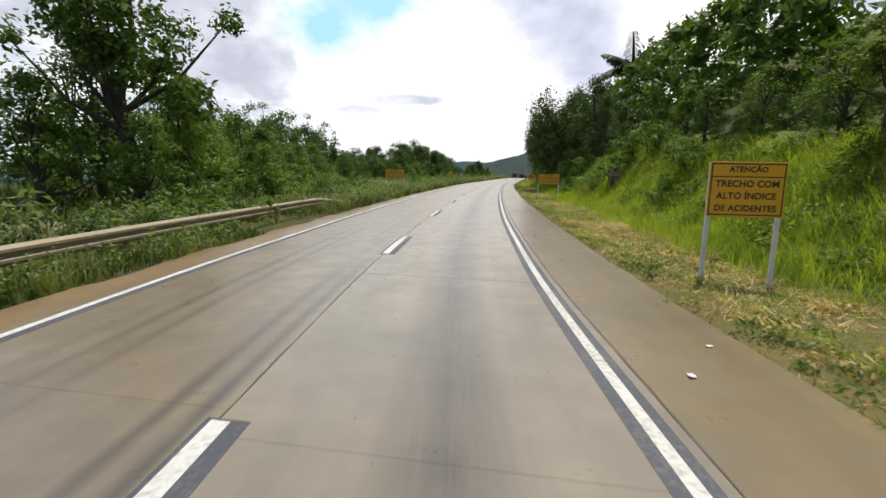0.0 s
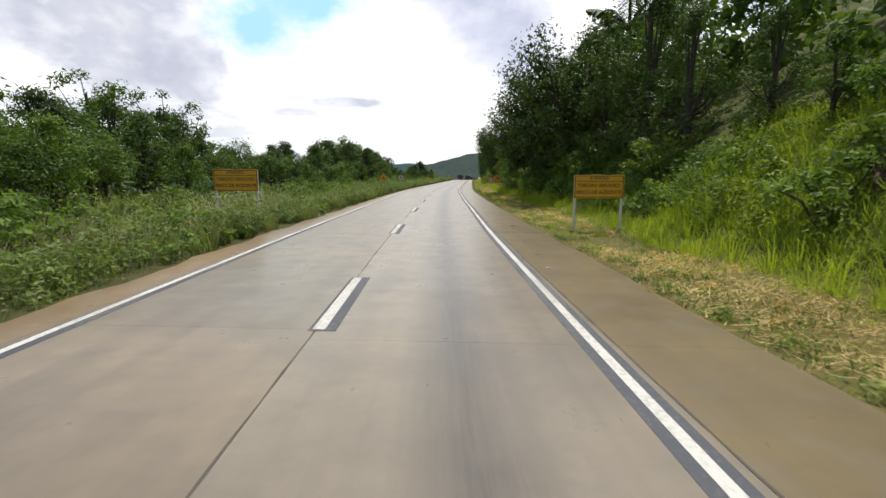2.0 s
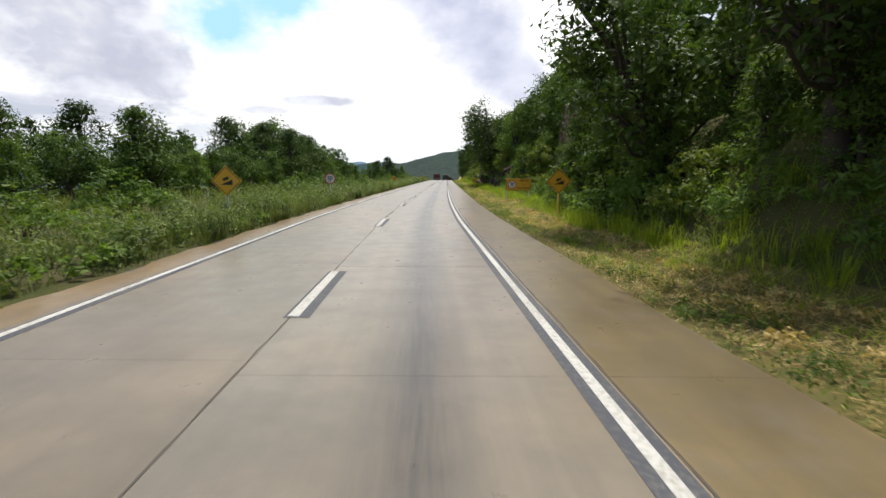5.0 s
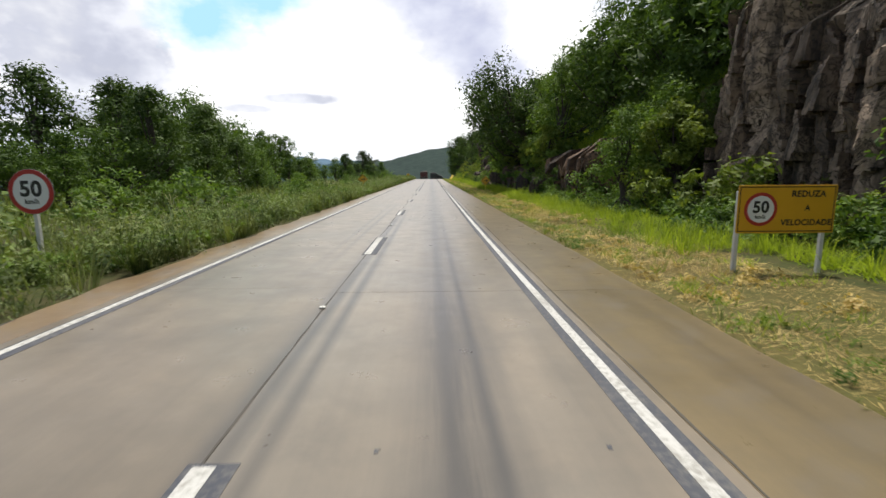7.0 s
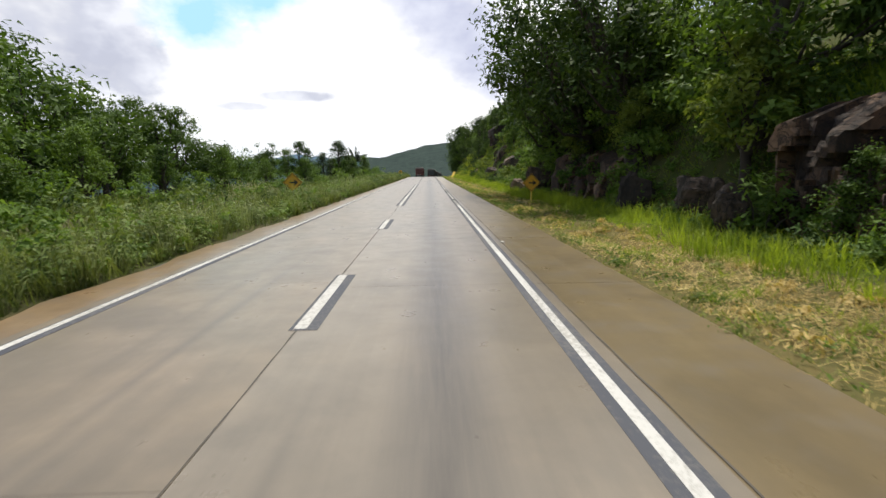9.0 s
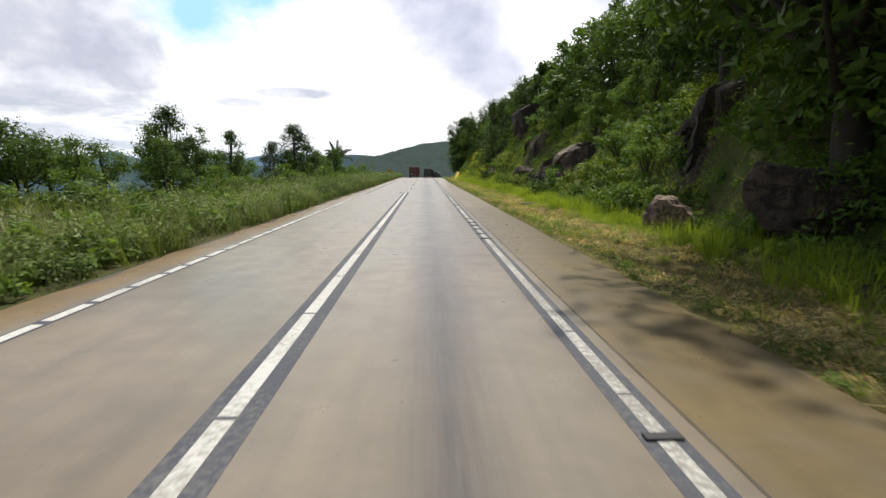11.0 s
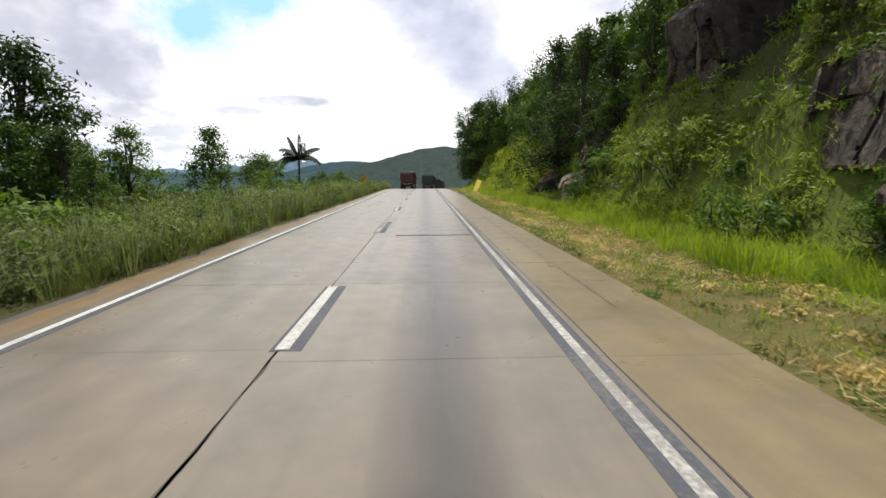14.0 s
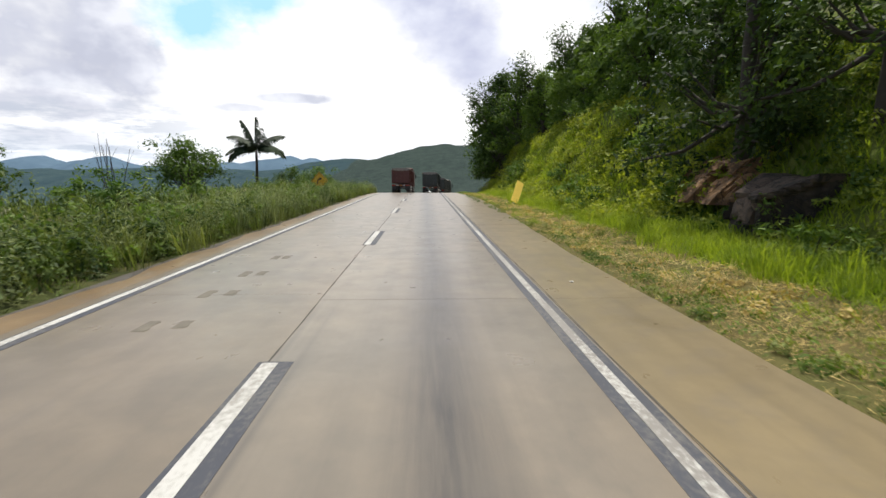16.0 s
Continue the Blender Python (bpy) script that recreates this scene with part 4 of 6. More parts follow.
# left-hand trees: kind, x, y, height of the top
for kind, x, y, top in (("s", -9.5, 21.0, 11.5), ("a", -13.0, 23.0, 8.0), ("b", -12.0, 28.5, 6.2), ("d", -9.5, 17.0, 5.4), ("a", -16.5, 32.0, 7.6), ("b", -15.5, 38.0, 6.4), ("d", -17.0, 18.0, 7.5), ("d", -7.4, 19.5, 4.2), ("d", -8.2, 22.5, 5.2), ("d", -6.6, 26.5, 3.4), ("d", -8.5, 29.5, 4.6), ("d", -8.6, 25.0, 4.4), ("d", -10.0, 33.0, 4.4), ("b", -14, 13, 6.0), ("d", -11.5, 38.5, 3.6), ("A", -22.0, 30, 9.5), ("A", -24.0, 40, 9.0),
                        ("B", -20, 46, 6.5), ("d", -14.0, 45, 4.6), ("d", -16.0, 52, 5.0), ("B", -25, 55, 8.0), ("A", -31, 60, 9.5), ("S", -41, 71, 11.0), ("A", -36, 67, 9.0), ("B", -32, 72, 8.0), ("S", -41, 86, 14.6), ("A", -37, 84, 12.5), ("S", -35, 90, 13.0),
                        ("B", -28, 76, 6.5), ("S", -28.8, 84.6, 9.6), ("d", -24, 82, 5.0), ("d", -25.8, 89, 6.9), ("B", -22.8, 93, 5.3), ("B", -27, 99, 5.6), ("d", -22.5, 104, 5.0), ("d", -19, 96, 3.8), ("d", -18.5, 112, 4.0), ("d", -20, 118, 4.5), ("B", -27, 108, 5.6), ("B", -30, 93, 6.5), ("d", -19.5, 132, 4.5), ("d", -21, 76, 4.4), ("d", -18, 66, 4.6), ("d", -19, 58, 5.0), ("a", -22.0, 111.5, 7.5), ("d", -25, 119, 6.6), ("B", -22, 126, 5.6), ("B", -30, 130, 6.5),
                        ("d", -22.2, 140.5, 5.9), ("d", -19.5, 146, 4.6), ("S", -29, 157, 11.0), ("a", -25, 152, 8.0), ("b", -23.5, 159, 7.5), ("a", -36, 181, 14.7), ("b", -31, 174, 12.8), ("a", -28, 167, 10.4), ("b", -38, 171, 13.5), ("A", -41, 183, 13.0), ("d", -23.8, 172, 7.3),
                        ("s", -23.5, 179, 8.8), ("b", -26, 187, 7.4), ("d", -20.5, 165, 5.0), ("d", -19.0, 171, 4.2), ("b", -21.5, 186, 5.6), ("d", -18.5, 180, 4.4), ("b", -27, 178, 9.0), ("b", -32, 165, 9.5), ("d", -18.0, 156, 4.0), ("d", -19, 193, 3.8), ("b", -20.5, 151, 5.5), ("B", -28, 196, 5.6), ("d", -24, 203, 4.4), ("B", -33.5, 240, 6.0), ("S", -33.5, 236, 8.5), ("a", -20.0, 217, 6.1), ("a", -16.0, 197, 6.0), ("d", -18.5, 200, 5.2), ("d", -14.6, 193.5, 3.8), ("d", -17.0, 206, 3.4), ("d", -14.0, 226, 2.8), ("d", -21.0, 222, 4.0), ("D", -17.8, 233.5, 8.2), ("D", -21.5, 236, 6.0), ("D", -14.8, 231.5, 4.2), ("d", -16.4, 231.0, 4.4), ("d", -19.5, 236.5, 5.0), ("d", -20.5, 241, 4.4), ("d", -15.8, 237.5, 4.9), ("d", -14.3, 244, 5.5), ("d", -12.5, 229.5, 3.0),
                        ("d", -28.5, 298, 7.0), ("B", -30.5, 303, 6.0), ("B", -25, 330, 4.0), ("d", -22, 338, 4.5), ("S", -21, 262, 3.6)):
    u = x - float(xc(y))
    tree_to({"a": "A", "b": "B", "d": "B"}.get(kind, kind) if u < -19 else kind, u, y, top, T_LEFT, LG)
for x, y, top in ((-20.5, 142.5, 8.6), (-25.5, 147, 10.0), (-20.0, 149.5, 8.2), (-30, 144, 10.5), (-23.0, 156, 9.2), (-18.4, 146, 5.4), (-28.5, 153, 10.4), (-19.5, 155.5, 6.0), (-27, 104, 7.0), (-23, 112, 7.4), (-29, 114, 8.2), (-24, 70, 7.4), (-29, 66, 8.8), (-34, 60, 9.6), (-22, 48, 7.0), (-26, 44, 8.4)):
    tree_to("D", x - float(xc(y)), y, top, "dense dark green tree in a clump beside the road", LG)
for _ in range(42):  # younger growth that fills the gaps
    y = rng.uniform(42, 205)
    tree_to("B", rng.uniform(-33, -20) if y > 70 else rng.uniform(-30, -16), y, rng.uniform(3.2, 5.6), T_LEFT, LG)
spots, y = [], 20
while y < 205:  # the darker belt behind them
    spots.append((rng.uniform(-58, -46), y, rng.uniform(7, 11.5)))
    y += rng.uniform(5, 8)
woods("valley_woods", spots, M_LEAF_D, "dark belt of woods beyond the roadside trees", 72)

palm = make_palm(21, 7.6, 5.2)
set_tree(palm, used, -27.2 - float(xc(318)), 318, 1.0, "lone palm tree with drooping fronds in tall grass", "palm", spin=40, rng=rng, sink=-0.6)
x, yy = road_xy(26.0, 99)
palm2 = copy_thing(palm, pose(x, yy, float(ground_z(26.0, 99)) + 0.2, 0, 0, 120))
palm2.scale = (1.35,) * 3
tagged(palm2, "tall palm standing above the hillside trees", "palm")

def bare_shrub(x, y, top, seed):
    """Thin leafless stems that fork upwards."""
    rg = np.random.default_rng(seed)
    g = float(ground_z(x - float(xc(y)), y))
    h = top - g
    thing = empty("bare_shrub", pose(x, y, g))
    for k in range(7):
        t, r = rg.uniform(0, 2 * math.pi), rg.uniform(0.15, 0.9)
        foot = np.array([0.25 * r * math.cos(t), 0.25 * r * math.sin(t), -0.2])
        tip = np.array([r * math.cos(t) * 1.2, r * math.sin(t) * 1.2, h * rg.uniform(0.75, 1.0)])
        mid = (foot + tip) / 2 + rg.normal(0, 0.12, 3)
        chunks = [tube([foot, mid, tip], [0.035, 0.025, 0.010], 5)]
        for f in (0.55, 0.75):
            a = mid + (tip - mid) * (f - 0.3)
            chunks.append(tube([a, a + np.array([rg.normal() * 0.25, rg.normal() * 0.25, 0.22 * h * rg.uniform(0.6, 1.2)])], [0.014, 0.006], 4))
        V, Q = join(chunks)
        part("stem", np_mesh("stem", V, Q, mat=M_BARK, smooth=True), None, thing)
    tagged(thing, "leafless grey stems standing above tall grass", "shrub")


bare_shrub(-18.6, 268.0, 4.5, 5)
bare_shrub(-17.2, 219.5, 4.2, 6)

# shrubs: at the foot of the slope and among the left-hand grass
used_s = set()
for u0, u1, y0, y1, n, kinds, label in ((10.4, 13.0, 42, 104, 20, "ppqr", "green bush at the foot of the slope"), (12.6, 15.5, 112, 136, 28, "pprq", "green bush at the foot of the rock face"), (11.6, 13.6, 136, 150, 12, "pqp", "green bush at the foot of the rock ledge"), (12.5, 15.5, 150, 200, 16, "ppq", "green bush at the foot of the slope"),
                                        (11.2, 17.5, 196, 300, 40, "pqqp", "green bush among rocks on the slope"), (-16, -9, 20, 120, 16, "pqp", "leafy bush in the tall grass"),
                                        (-20, -9.5, 120, 205, 24, "pqp", "leafy bush in the tall grass"), (-16, -9.5, 205, 300, 16, "ppq", "low leafy bush in the tall grass"), (14.5, 22, 186, 262, 30, "qpp", "green bush on the upper slope"), (11.4, 12.6, 186, 236, 11, "pqr", "green bush below the rocks"), (15.5, 20, 112, 150, 10, "pq", "green bush hanging over the rock"), (16, 19.5, 114, 133, 12, "qp", "green bush on top of the rock face"), (11.0, 13.0, 60, 112, 12, "pqp", "green bush at the foot of the slope"), (11.4, 13.2, 150, 200, 10, "pqp", "green bush at the foot of the slope"), (13.2, 16.5, 97, 117, 16, "pq", "green bush on the steep slope"), (-9.5, -7.0, 5, 45, 10, "pq", "leafy bush in the tall grass"), (11.8, 14.0, 30, 48, 8, "pqp", "green bush on the grassy bank"), (-8.2, -5.6, 30, 300, 40, "qqp", "low leafy bush at the edge of the road")):
    for _ in range(n):
        set_tree(SHRUB[rng.choice(kinds)], used_s, rng.uniform(u0, u1), rng.uniform(y0, y1), rng.uniform(0.35, 0.75) if u1 == -5.6 else rng.uniform(0.7, 1.35), label, "bush", "bushes along the road", sink=0.1, rng=rng)


# ---- grass: what nobody could count ----
def blades(u, y, h, w, lean, rng, bend=0.45, simple=False):
    """Two-piece bent blades rooted on the land."""
    n = len(u)
    x, z = xc(y) + u, ground_z(u, y) + 0.03
    t = rng.uniform(0, 2 * math.pi, n)
    d = np.stack([np.cos(t), np.sin(t), 0 * t], -1)
    s = np.stack([-np.sin(t + 0.6), np.cos(t + 0.6), 0 * t], -1) * (w / 2)[:, None]
    B = np.stack([x, y, z], -1)
    up = np.array([0, 0, 1.0])
    M = B + up * (h * 0.6)[:, None] + d * (h * lean * 0.3)[:, None]
    T = B + up * (h * (1 - 0.35 * lean))[:, None] + d * (h * lean * (0.3 + bend))[:, None]
    if simple:
        k = np.arange(n)[:, None] * 3
        return np.stack([B - s * 1.5, B + s * 1.5, T], 1).reshape(-1, 3), None, k + np.array([0, 1, 2])
    V = np.stack([B - s, B + s, M + s * 0.8, M - s * 0.8, T], 1).reshape(-1, 3)
    k = np.arange(n)[:, None] * 5
    return V, k + np.array([0, 1, 2, 3]), k + np.array([3, 2, 4])


def grass(name, n, u0, u1, y0, y1, h0, h1, w0, w1, mat, label, seed, lean=(0.2, 0.9), tuft=0.35, per=14, gate=None, edge=None, simple=False):
    rng = np.random.default_rng(seed)
    cu, cy = rng.uniform(u0, u1, n // per), rng.uniform(y0, y1, n // per)
    if edge is not None:
        cu = edge(cy, cu)
    keep = np.ones(len(cu), bool) if gate is None else gate(cu, cy, rng)
    cu, cy = cu[keep], cy[keep]
    ch = rng.uniform(h0, h1, len(cu)) * (0.85 + 0.25 * wave(xc(cy) + cu, cy, 6.0, seed) + 0.22 * wave(xc(cy) + cu, cy, 2.2, seed + 1))
    u = np.repeat(cu, per) + rng.normal(0, tuft, len(cu) * per)
    y = np.repeat(cy, per) + rng.normal(0, tuft, len(cu) * per)
    h = np.repeat(ch, per) * rng.uniform(0.55, 1.1, len(u))
    lim = -4.55 if u1 < 0 else None
    if lim is not None:
        u = np.minimum(u, lim - 0.1 * h)
    else:
        u = np.maximum(u, shoulder_u(y) + 0.02)
    V, Q, T = blades(u, y, h, rng.uniform(w0, w1, len(u)), rng.uniform(*lean, len(u)), rng, simple=simple)
    ob = new(name, np_mesh(name, V, Q, T, mat=mat))
    tagged(ob, label, "grass", kind="stuff")


grass("tall_grass", 40000, -15.5, -5.2, -2, 300, 0.6, 1.25, 0.015, 0.04, M_GRASS_L, "tall green grass growing wild beside the road", 31, simple=True)
grass("tall_grass", 22000, -32, -14, 5, 330, 1.0, 1.6, 0.05, 0.10, M_GRASS_L, "tall wild grass below the trees", 32, simple=True)
grass("grass_plumes", 15000, -13, -6.4, -2, 300, 1.1, 1.7, 0.02, 0.05, M_SEED, "pale feathery plumes on tall grass", 33, (0.5, 1.1), 0.3, 10, lambda u, y, r: (wave(u, y, 9, 0.3) > 0.1) & ((y < 60) | (y > 165) | (r.uniform(size=len(y)) < 0.1)))
grass("tall_grass", 9000, -15, -8.0, 196, 305, 1.0, 1.7, 0.02, 0.04, M_GRASS_L, "very tall green grass at the edge of the valley", 40)
grass("tall_grass", 14000, -6.2, -4.65, 26, 300, 0.30, 0.7, 0.010, 0.022, M_GRASS_L, "dense grass hanging over the road's edge", 46, (0.5, 1.3), 0.22, 10)
grass("tall_grass", 4000, -5.3, -4.8, -2, 17, 0.25, 0.6, 0.02, 0.05, M_GRASS_L, "weedy grass in front of the guard rail", 38)
grass("bank_grass", 16000, 10.5, 15.5, 250, 305, 0.5, 1.0, 0.03, 0.06, M_GRASS_R, "bright green grass on the open slope", 39, (0.5, 1.3))
grass("bank_grass", 64000, 8.8, 12.4, -2, 310, 0.35, 0.9, 0.010, 0.024, M_GRASS_R, "bright green tall grass at the foot of the slope", 34, (0.6, 1.5), 0.25, 9, lambda u, y, r: ~((np.abs(y - 115.3) < 3.2) & (u < 11.0)), simple=True)
grass("slope_grass", 90000, 11.0, 21.0, 98, 275, 0.25, 0.75, 0.018, 0.036, M_GRASS_R, "bright green grass covering the slope", 35, (0.6, 1.6), 0.35, 10, simple=True)
grass("bank_grass", 36000, 10.0, 14.5, 14, 50, 0.5, 1.0, 0.010, 0.022, M_GRASS_R, "lush bright green grass on the bank", 44, (0.6, 1.5), 0.35, 12)
grass("bank_grass", 9000, 14.0, 20.0, 138, 152, 0.6, 1.2, 0.04, 0.08, M_GRASS_R, "bright green grass above the rock ledge", 45, (0.5, 1.3))
grass("mown_grass", 50000, 5.5, 9.2, -2, 310, 0.08, 0.22, 0.010, 0.022, M_CUT, "short mown green grass and weeds on the verge", 36, (0.4, 1.4), 0.30, 6, lambda u, y, r: wave(u + 3, y, 7, 2.1) < 0.45, simple=True)
grass("dry_straw", 170000, 5.8, 9.7, -2, 310, 0.09, 0.24, 0.006, 0.014, M_STRAW, "dry yellow cut straw lying on the verge", 37, (1.4, 2.6), 0.30, 7, lambda u, y, r: wave(u + 3, y, 7, 2.1) > -0.45, simple=True)


def belt_u(y):
    """Where the roadside growth begins, left of the centre line."""
    return -4.70 + 0.30 * np.clip((np.asarray(y, float) - 150) / 70, 0, 1)


def tussocks(name, n, u0, u1, y0, y1, h0, h1, per, w0, w1, mat, label, seed, lean=(0.25, 1.1), gate=None, swell=None, spread=0.16):
    """Clumps of arching blades that fan out from one root."""
    rg = np.random.default_rng(seed)
    cu, cy = rg.uniform(u0, u1, n), rg.uniform(y0, y1, n)
    if gate is not None:
        keep = gate(cu, cy)
        cu, cy = cu[keep], cy[keep]
    n = len(cu)
    ch = rg.uniform(h0, h1, n) * (1 + 0.22 * wave(cu, cy, 7.0, seed) + 0.16 * wave(cy, cu, 2.6, seed + 1))
    if swell is not None:
        ch = ch * swell(cy)
    k = np.repeat(np.arange(n), per)
    t, lo = rg.uniform(0, 2 * math.pi, len(k)), rg.uniform(*lean, len(k))
    h = ch[k] * rg.uniform(0.55, 1.08, len(k))
    root = rg.uniform(0, 1, len(k)) ** 0.5 * spread * (0.6 + ch[k])
    u, y = cu[k] + np.cos(t) * root, cy[k] + np.sin(t) * root
    u = np.minimum(u, belt_u(y)) if u1 < 0 else np.maximum(u, shoulder_u(y) + 0.03)
    d = np.stack([np.cos(t), np.sin(t), 0 * t], -1)
    if u1 < 0:
        d[:, 0] = np.where(u > -5.2, d[:, 0] * 0.35, d[:, 0])
    side = np.stack([-np.sin(t), np.cos(t), 0 * t], -1) * (rg.uniform(w0, w1, len(k)) / 2)[:, None]
    B = np.stack([xc(y) + u, y, ground_z(u, y) - 0.02], -1)
    up = np.array([0, 0, 1.0])
    M = B + up * (h * (0.72 - 0.22 * lo))[:, None] + d * (h * 0.26 * lo)[:, None]
    T = B + up * (h * np.maximum(0.10, 1.02 - 0.46 * lo))[:, None] + d * (h * 0.62 * lo)[:, None]
    V = np.stack([B - side, B + side, M + side * 0.9, M - side * 0.9, T], 1).reshape(-1, 3)
    i = np.arange(len(k))[:, None] * 5
    tagged(new(name, np_mesh(name, V, i + np.array([0, 1, 2, 3]), i + np.array([3, 2, 4]), mat=mat)), label, "grass", kind="stuff")


def rise_to_valley(y):
    return np.interp(y, [27, 60, 190, 225, 300], [0.9, 1.0, 1.0, 1.25, 1.15])


tussocks("roadside_tussocks", 1600, -7.0, -4.5, 24, 300, 0.85, 1.5, 38, 0.010, 0.024, M_GRASS_L, "dense wall of tall arching green grass beside the road", 81, lean=(0.5, 1.6), gate=lambda u, y: wave(u, y, 5.5, 0.7) > -0.42, swell=rise_to_valley)
tussocks("roadside_tussocks", 860, -9.0, -4.6, 165, 300, 0.9, 1.6, 40, 0.008, 0.020, M_FEATHER, "pale feathery tussocks among the roadside grass", 82, lean=(0.4, 1.5), gate=lambda u, y: wave(u, y, 9.0, 1.1) > -0.35, swell=rise_to_valley)
tussocks("roadside_tussocks", 260, -9.0, -4.95, 2, 165, 0.8, 1.35, 36, 0.008, 0.020, M_FEATHER, "pale feathery tussocks among the roadside grass", 83, gate=lambda u, y: wave(u, y, 8.0, 2.1) > 0.0)
tussocks("bank_tussocks", 1700, 8.5, 11.6, 10, 300, 0.6, 1.2, 26, 0.010, 0.024, M_GRASS_R, "lush bright green tussocks between verge and slope", 84, gate=lambda u, y: (u + 0.7 * wave(u, y, 6.0, 0.2) > 8.9) & ~((np.abs(y - 115.3) < 3.2) & (u < 11.0)))
tussocks("verge_tussocks", 1100, 5.65, 8.9, -2, 300, 0.16, 0.40, 22, 0.008, 0.018, M_CUT, "low green tussocks in the mown verge", 85, (0.5, 1.6), gate=lambda u, y: wave(u, y, 4.0, 1.4) > -0.2)
tussocks("straw_heaps", 1700, 6.0, 9.0, -2, 300, 0.24, 0.44, 30, 0.006, 0.013, M_STRAW, "heaps of cut yellow straw on the verge", 86, (1.3, 2.2), gate=lambda u, y: wave(u + 3, y, 5.0, 2.1) > -0.35, spread=0.3)


def weeds(name, n, u0, u1, y0, y1, size, high, mat, label, seed):
    """Low leafy weeds in patches."""
    rng = np.random.default_rng(seed)
    u, y = rng.uniform(u0, u1, n), rng.uniform(y0, y1, n)
    keep = wave(xc(y) + u, y, 5.0, seed) > -0.1
    u, y = u[keep], y[keep]
    P = np.stack([xc(y) + u, y, ground_z(u, y) + high * rng.uniform(0.3, 1.0, len(u))], -1)
    V, Q = leaves(P, np.full(len(P), 0.22), len(P) * 14, size, rng, 0.6)
    tagged(new(name, np_mesh(name, V, Q, mat=mat)), label, "weeds", kind="stuff")


weeds("roadside_weeds", 2000, 5.65, 7.4, -2, 310, 0.032, 0.13, M_SHRUB, "low leafy weeds along the shoulder's edge", 41)
weeds("roadside_weeds", 1500, -5.6, -4.75, 26, 300, 0.075, 0.45, M_SHRUB, "leafy weeds hanging over the road's edge", 47)
weeds("roadside_weeds", 1600, -10.5, -4.9, -2, 300, 0.085, 0.95, M_SHRUB, "leafy weeds among the tall grass", 42)
weeds("slope_creepers", 2600, 11.5, 20.0, 0, 310, 0.11, 0.55, M_SHRUB, "creepers and undergrowth covering the slope", 43)


def thicket(name, n, u0, u1, y0, y1, r0, r1, h0, h1, each, size, mat, label, seed, limit=None, gate=None):
    """Low rounded plants grown into one another: leaves over the skin of many small mounds."""
    rg = np.random.default_rng(seed)
    cu, cy = rg.uniform(u0, u1, n), rg.uniform(y0, y1, n)
    if gate is not None:
        keep = gate(cu, cy)
        cu, cy = cu[keep], cy[keep]
    n = len(cu)
    r, h = rg.uniform(r0, r1, n), rg.uniform(h0, h1, n) * (1 + 0.3 * wave(cu, cy, 5.0, seed))
    if limit is not None:
        cu = np.minimum(cu, limit - r * 0.8)
    k = np.repeat(np.arange(n), each)
    d = rg.normal(size=(len(k), 3))
    d[:, 2] = np.abs(d[:, 2])
    d /= np.linalg.norm(d, axis=1, keepdims=True)
    lump = 0.72 + 0.28 * np.sin(5 * d[:, 0] + k) * np.cos(4 * d[:, 1] - k) + rg.uniform(-0.22, 0.16, len(k))
    u, y = cu[k] + d[:, 0] * r[k] * lump, cy[k] + d[:, 1] * r[k] * lump
    C = np.stack([xc(y) + u, y, np.maximum(ground_z(cu, cy)[k] + d[:, 2] * h[k] * lump, ground_z(u, y) + 0.03)], -1)
    nrm = d + rg.normal(size=d.shape) * 0.5 + (0, 0, 0.25)
    nrm /= np.linalg.norm(nrm, axis=1, keepdims=True)
    a = np.cross(nrm, rg.normal(size=d.shape))
    a /= np.linalg.norm(a, axis=1, keepdims=True)
    b = np.cross(nrm, a)
    sz = size * rg.uniform(0.6, 1.4, len(k))[:, None]
    V = np.stack([C - a * sz + b * sz * 0.42, C + a * sz * 1.1, C - a * sz * 0.7 - b * sz * 0.45], 1).reshape(-1, 3)
    tagged(new(name, np_mesh(name, V, tris=np.arange(len(V)).reshape(-1, 3), mat=mat)), label, "undergrowth", kind="stuff")


thicket("undergrowth", 300, -7.4, -4.8, 24, 300, 0.45, 1.05, 0.8, 1.55, 260, 0.050, M_OLIVE, "feathery olive shrubs along the road's edge", 67, -4.45)
thicket("undergrowth", 90, -6.2, -4.7, 24, 300, 0.25, 0.5, 0.25, 0.55, 120, 0.040, M_FEATHER, "low pale plants spreading onto the road's edge", 68, -4.35)
thicket("verge_plants", 620, 5.7, 9.0, -2, 300, 0.16, 0.48, 0.12, 0.36, 70, 0.042, M_CUT, "low green plants in the mown verge", 69, gate=lambda u, y: wave(u, y, 4.5, 0.4) > -0.15)
thicket("straw_mounds", 620, 6.1, 9.1, -2, 300, 0.18, 0.55, 0.10, 0.30, 70, 0.050, M_STRAW, "mounds of cut straw on the verge", 70, gate=lambda u, y: wave(u, y, 4.5, 0.4) < 0.35)
thicket("undergrowth", 330, -8.8, -5.0, 27, 300, 0.40, 1.15, 0.45, 1.6, 200, 0.068, M_HEDGE, "leafy green undergrowth along the road's edge", 51, -4.75)
thicket("undergrowth", 210, -6.2, -5.0, 27, 200, 0.45, 0.85, 0.75, 1.45, 300, 0.058, M_HEDGE, "leafy green plants grown into a belt along the road", 58, -4.55)
thicket("undergrowth", 160, -6.6, -5.0, 198, 300, 0.5, 0.95, 1.0, 1.7, 340, 0.058, M_HEDGE, "tall feathery bushes grown into a belt along the road", 66, -4.35)
thicket("undergrowth", 330, 10.2, 17.5, 258, 320, 0.6, 1.3, 0.5, 1.5, 120, 0.12, M_LIME, "bright green bushes on the open slope", 59)
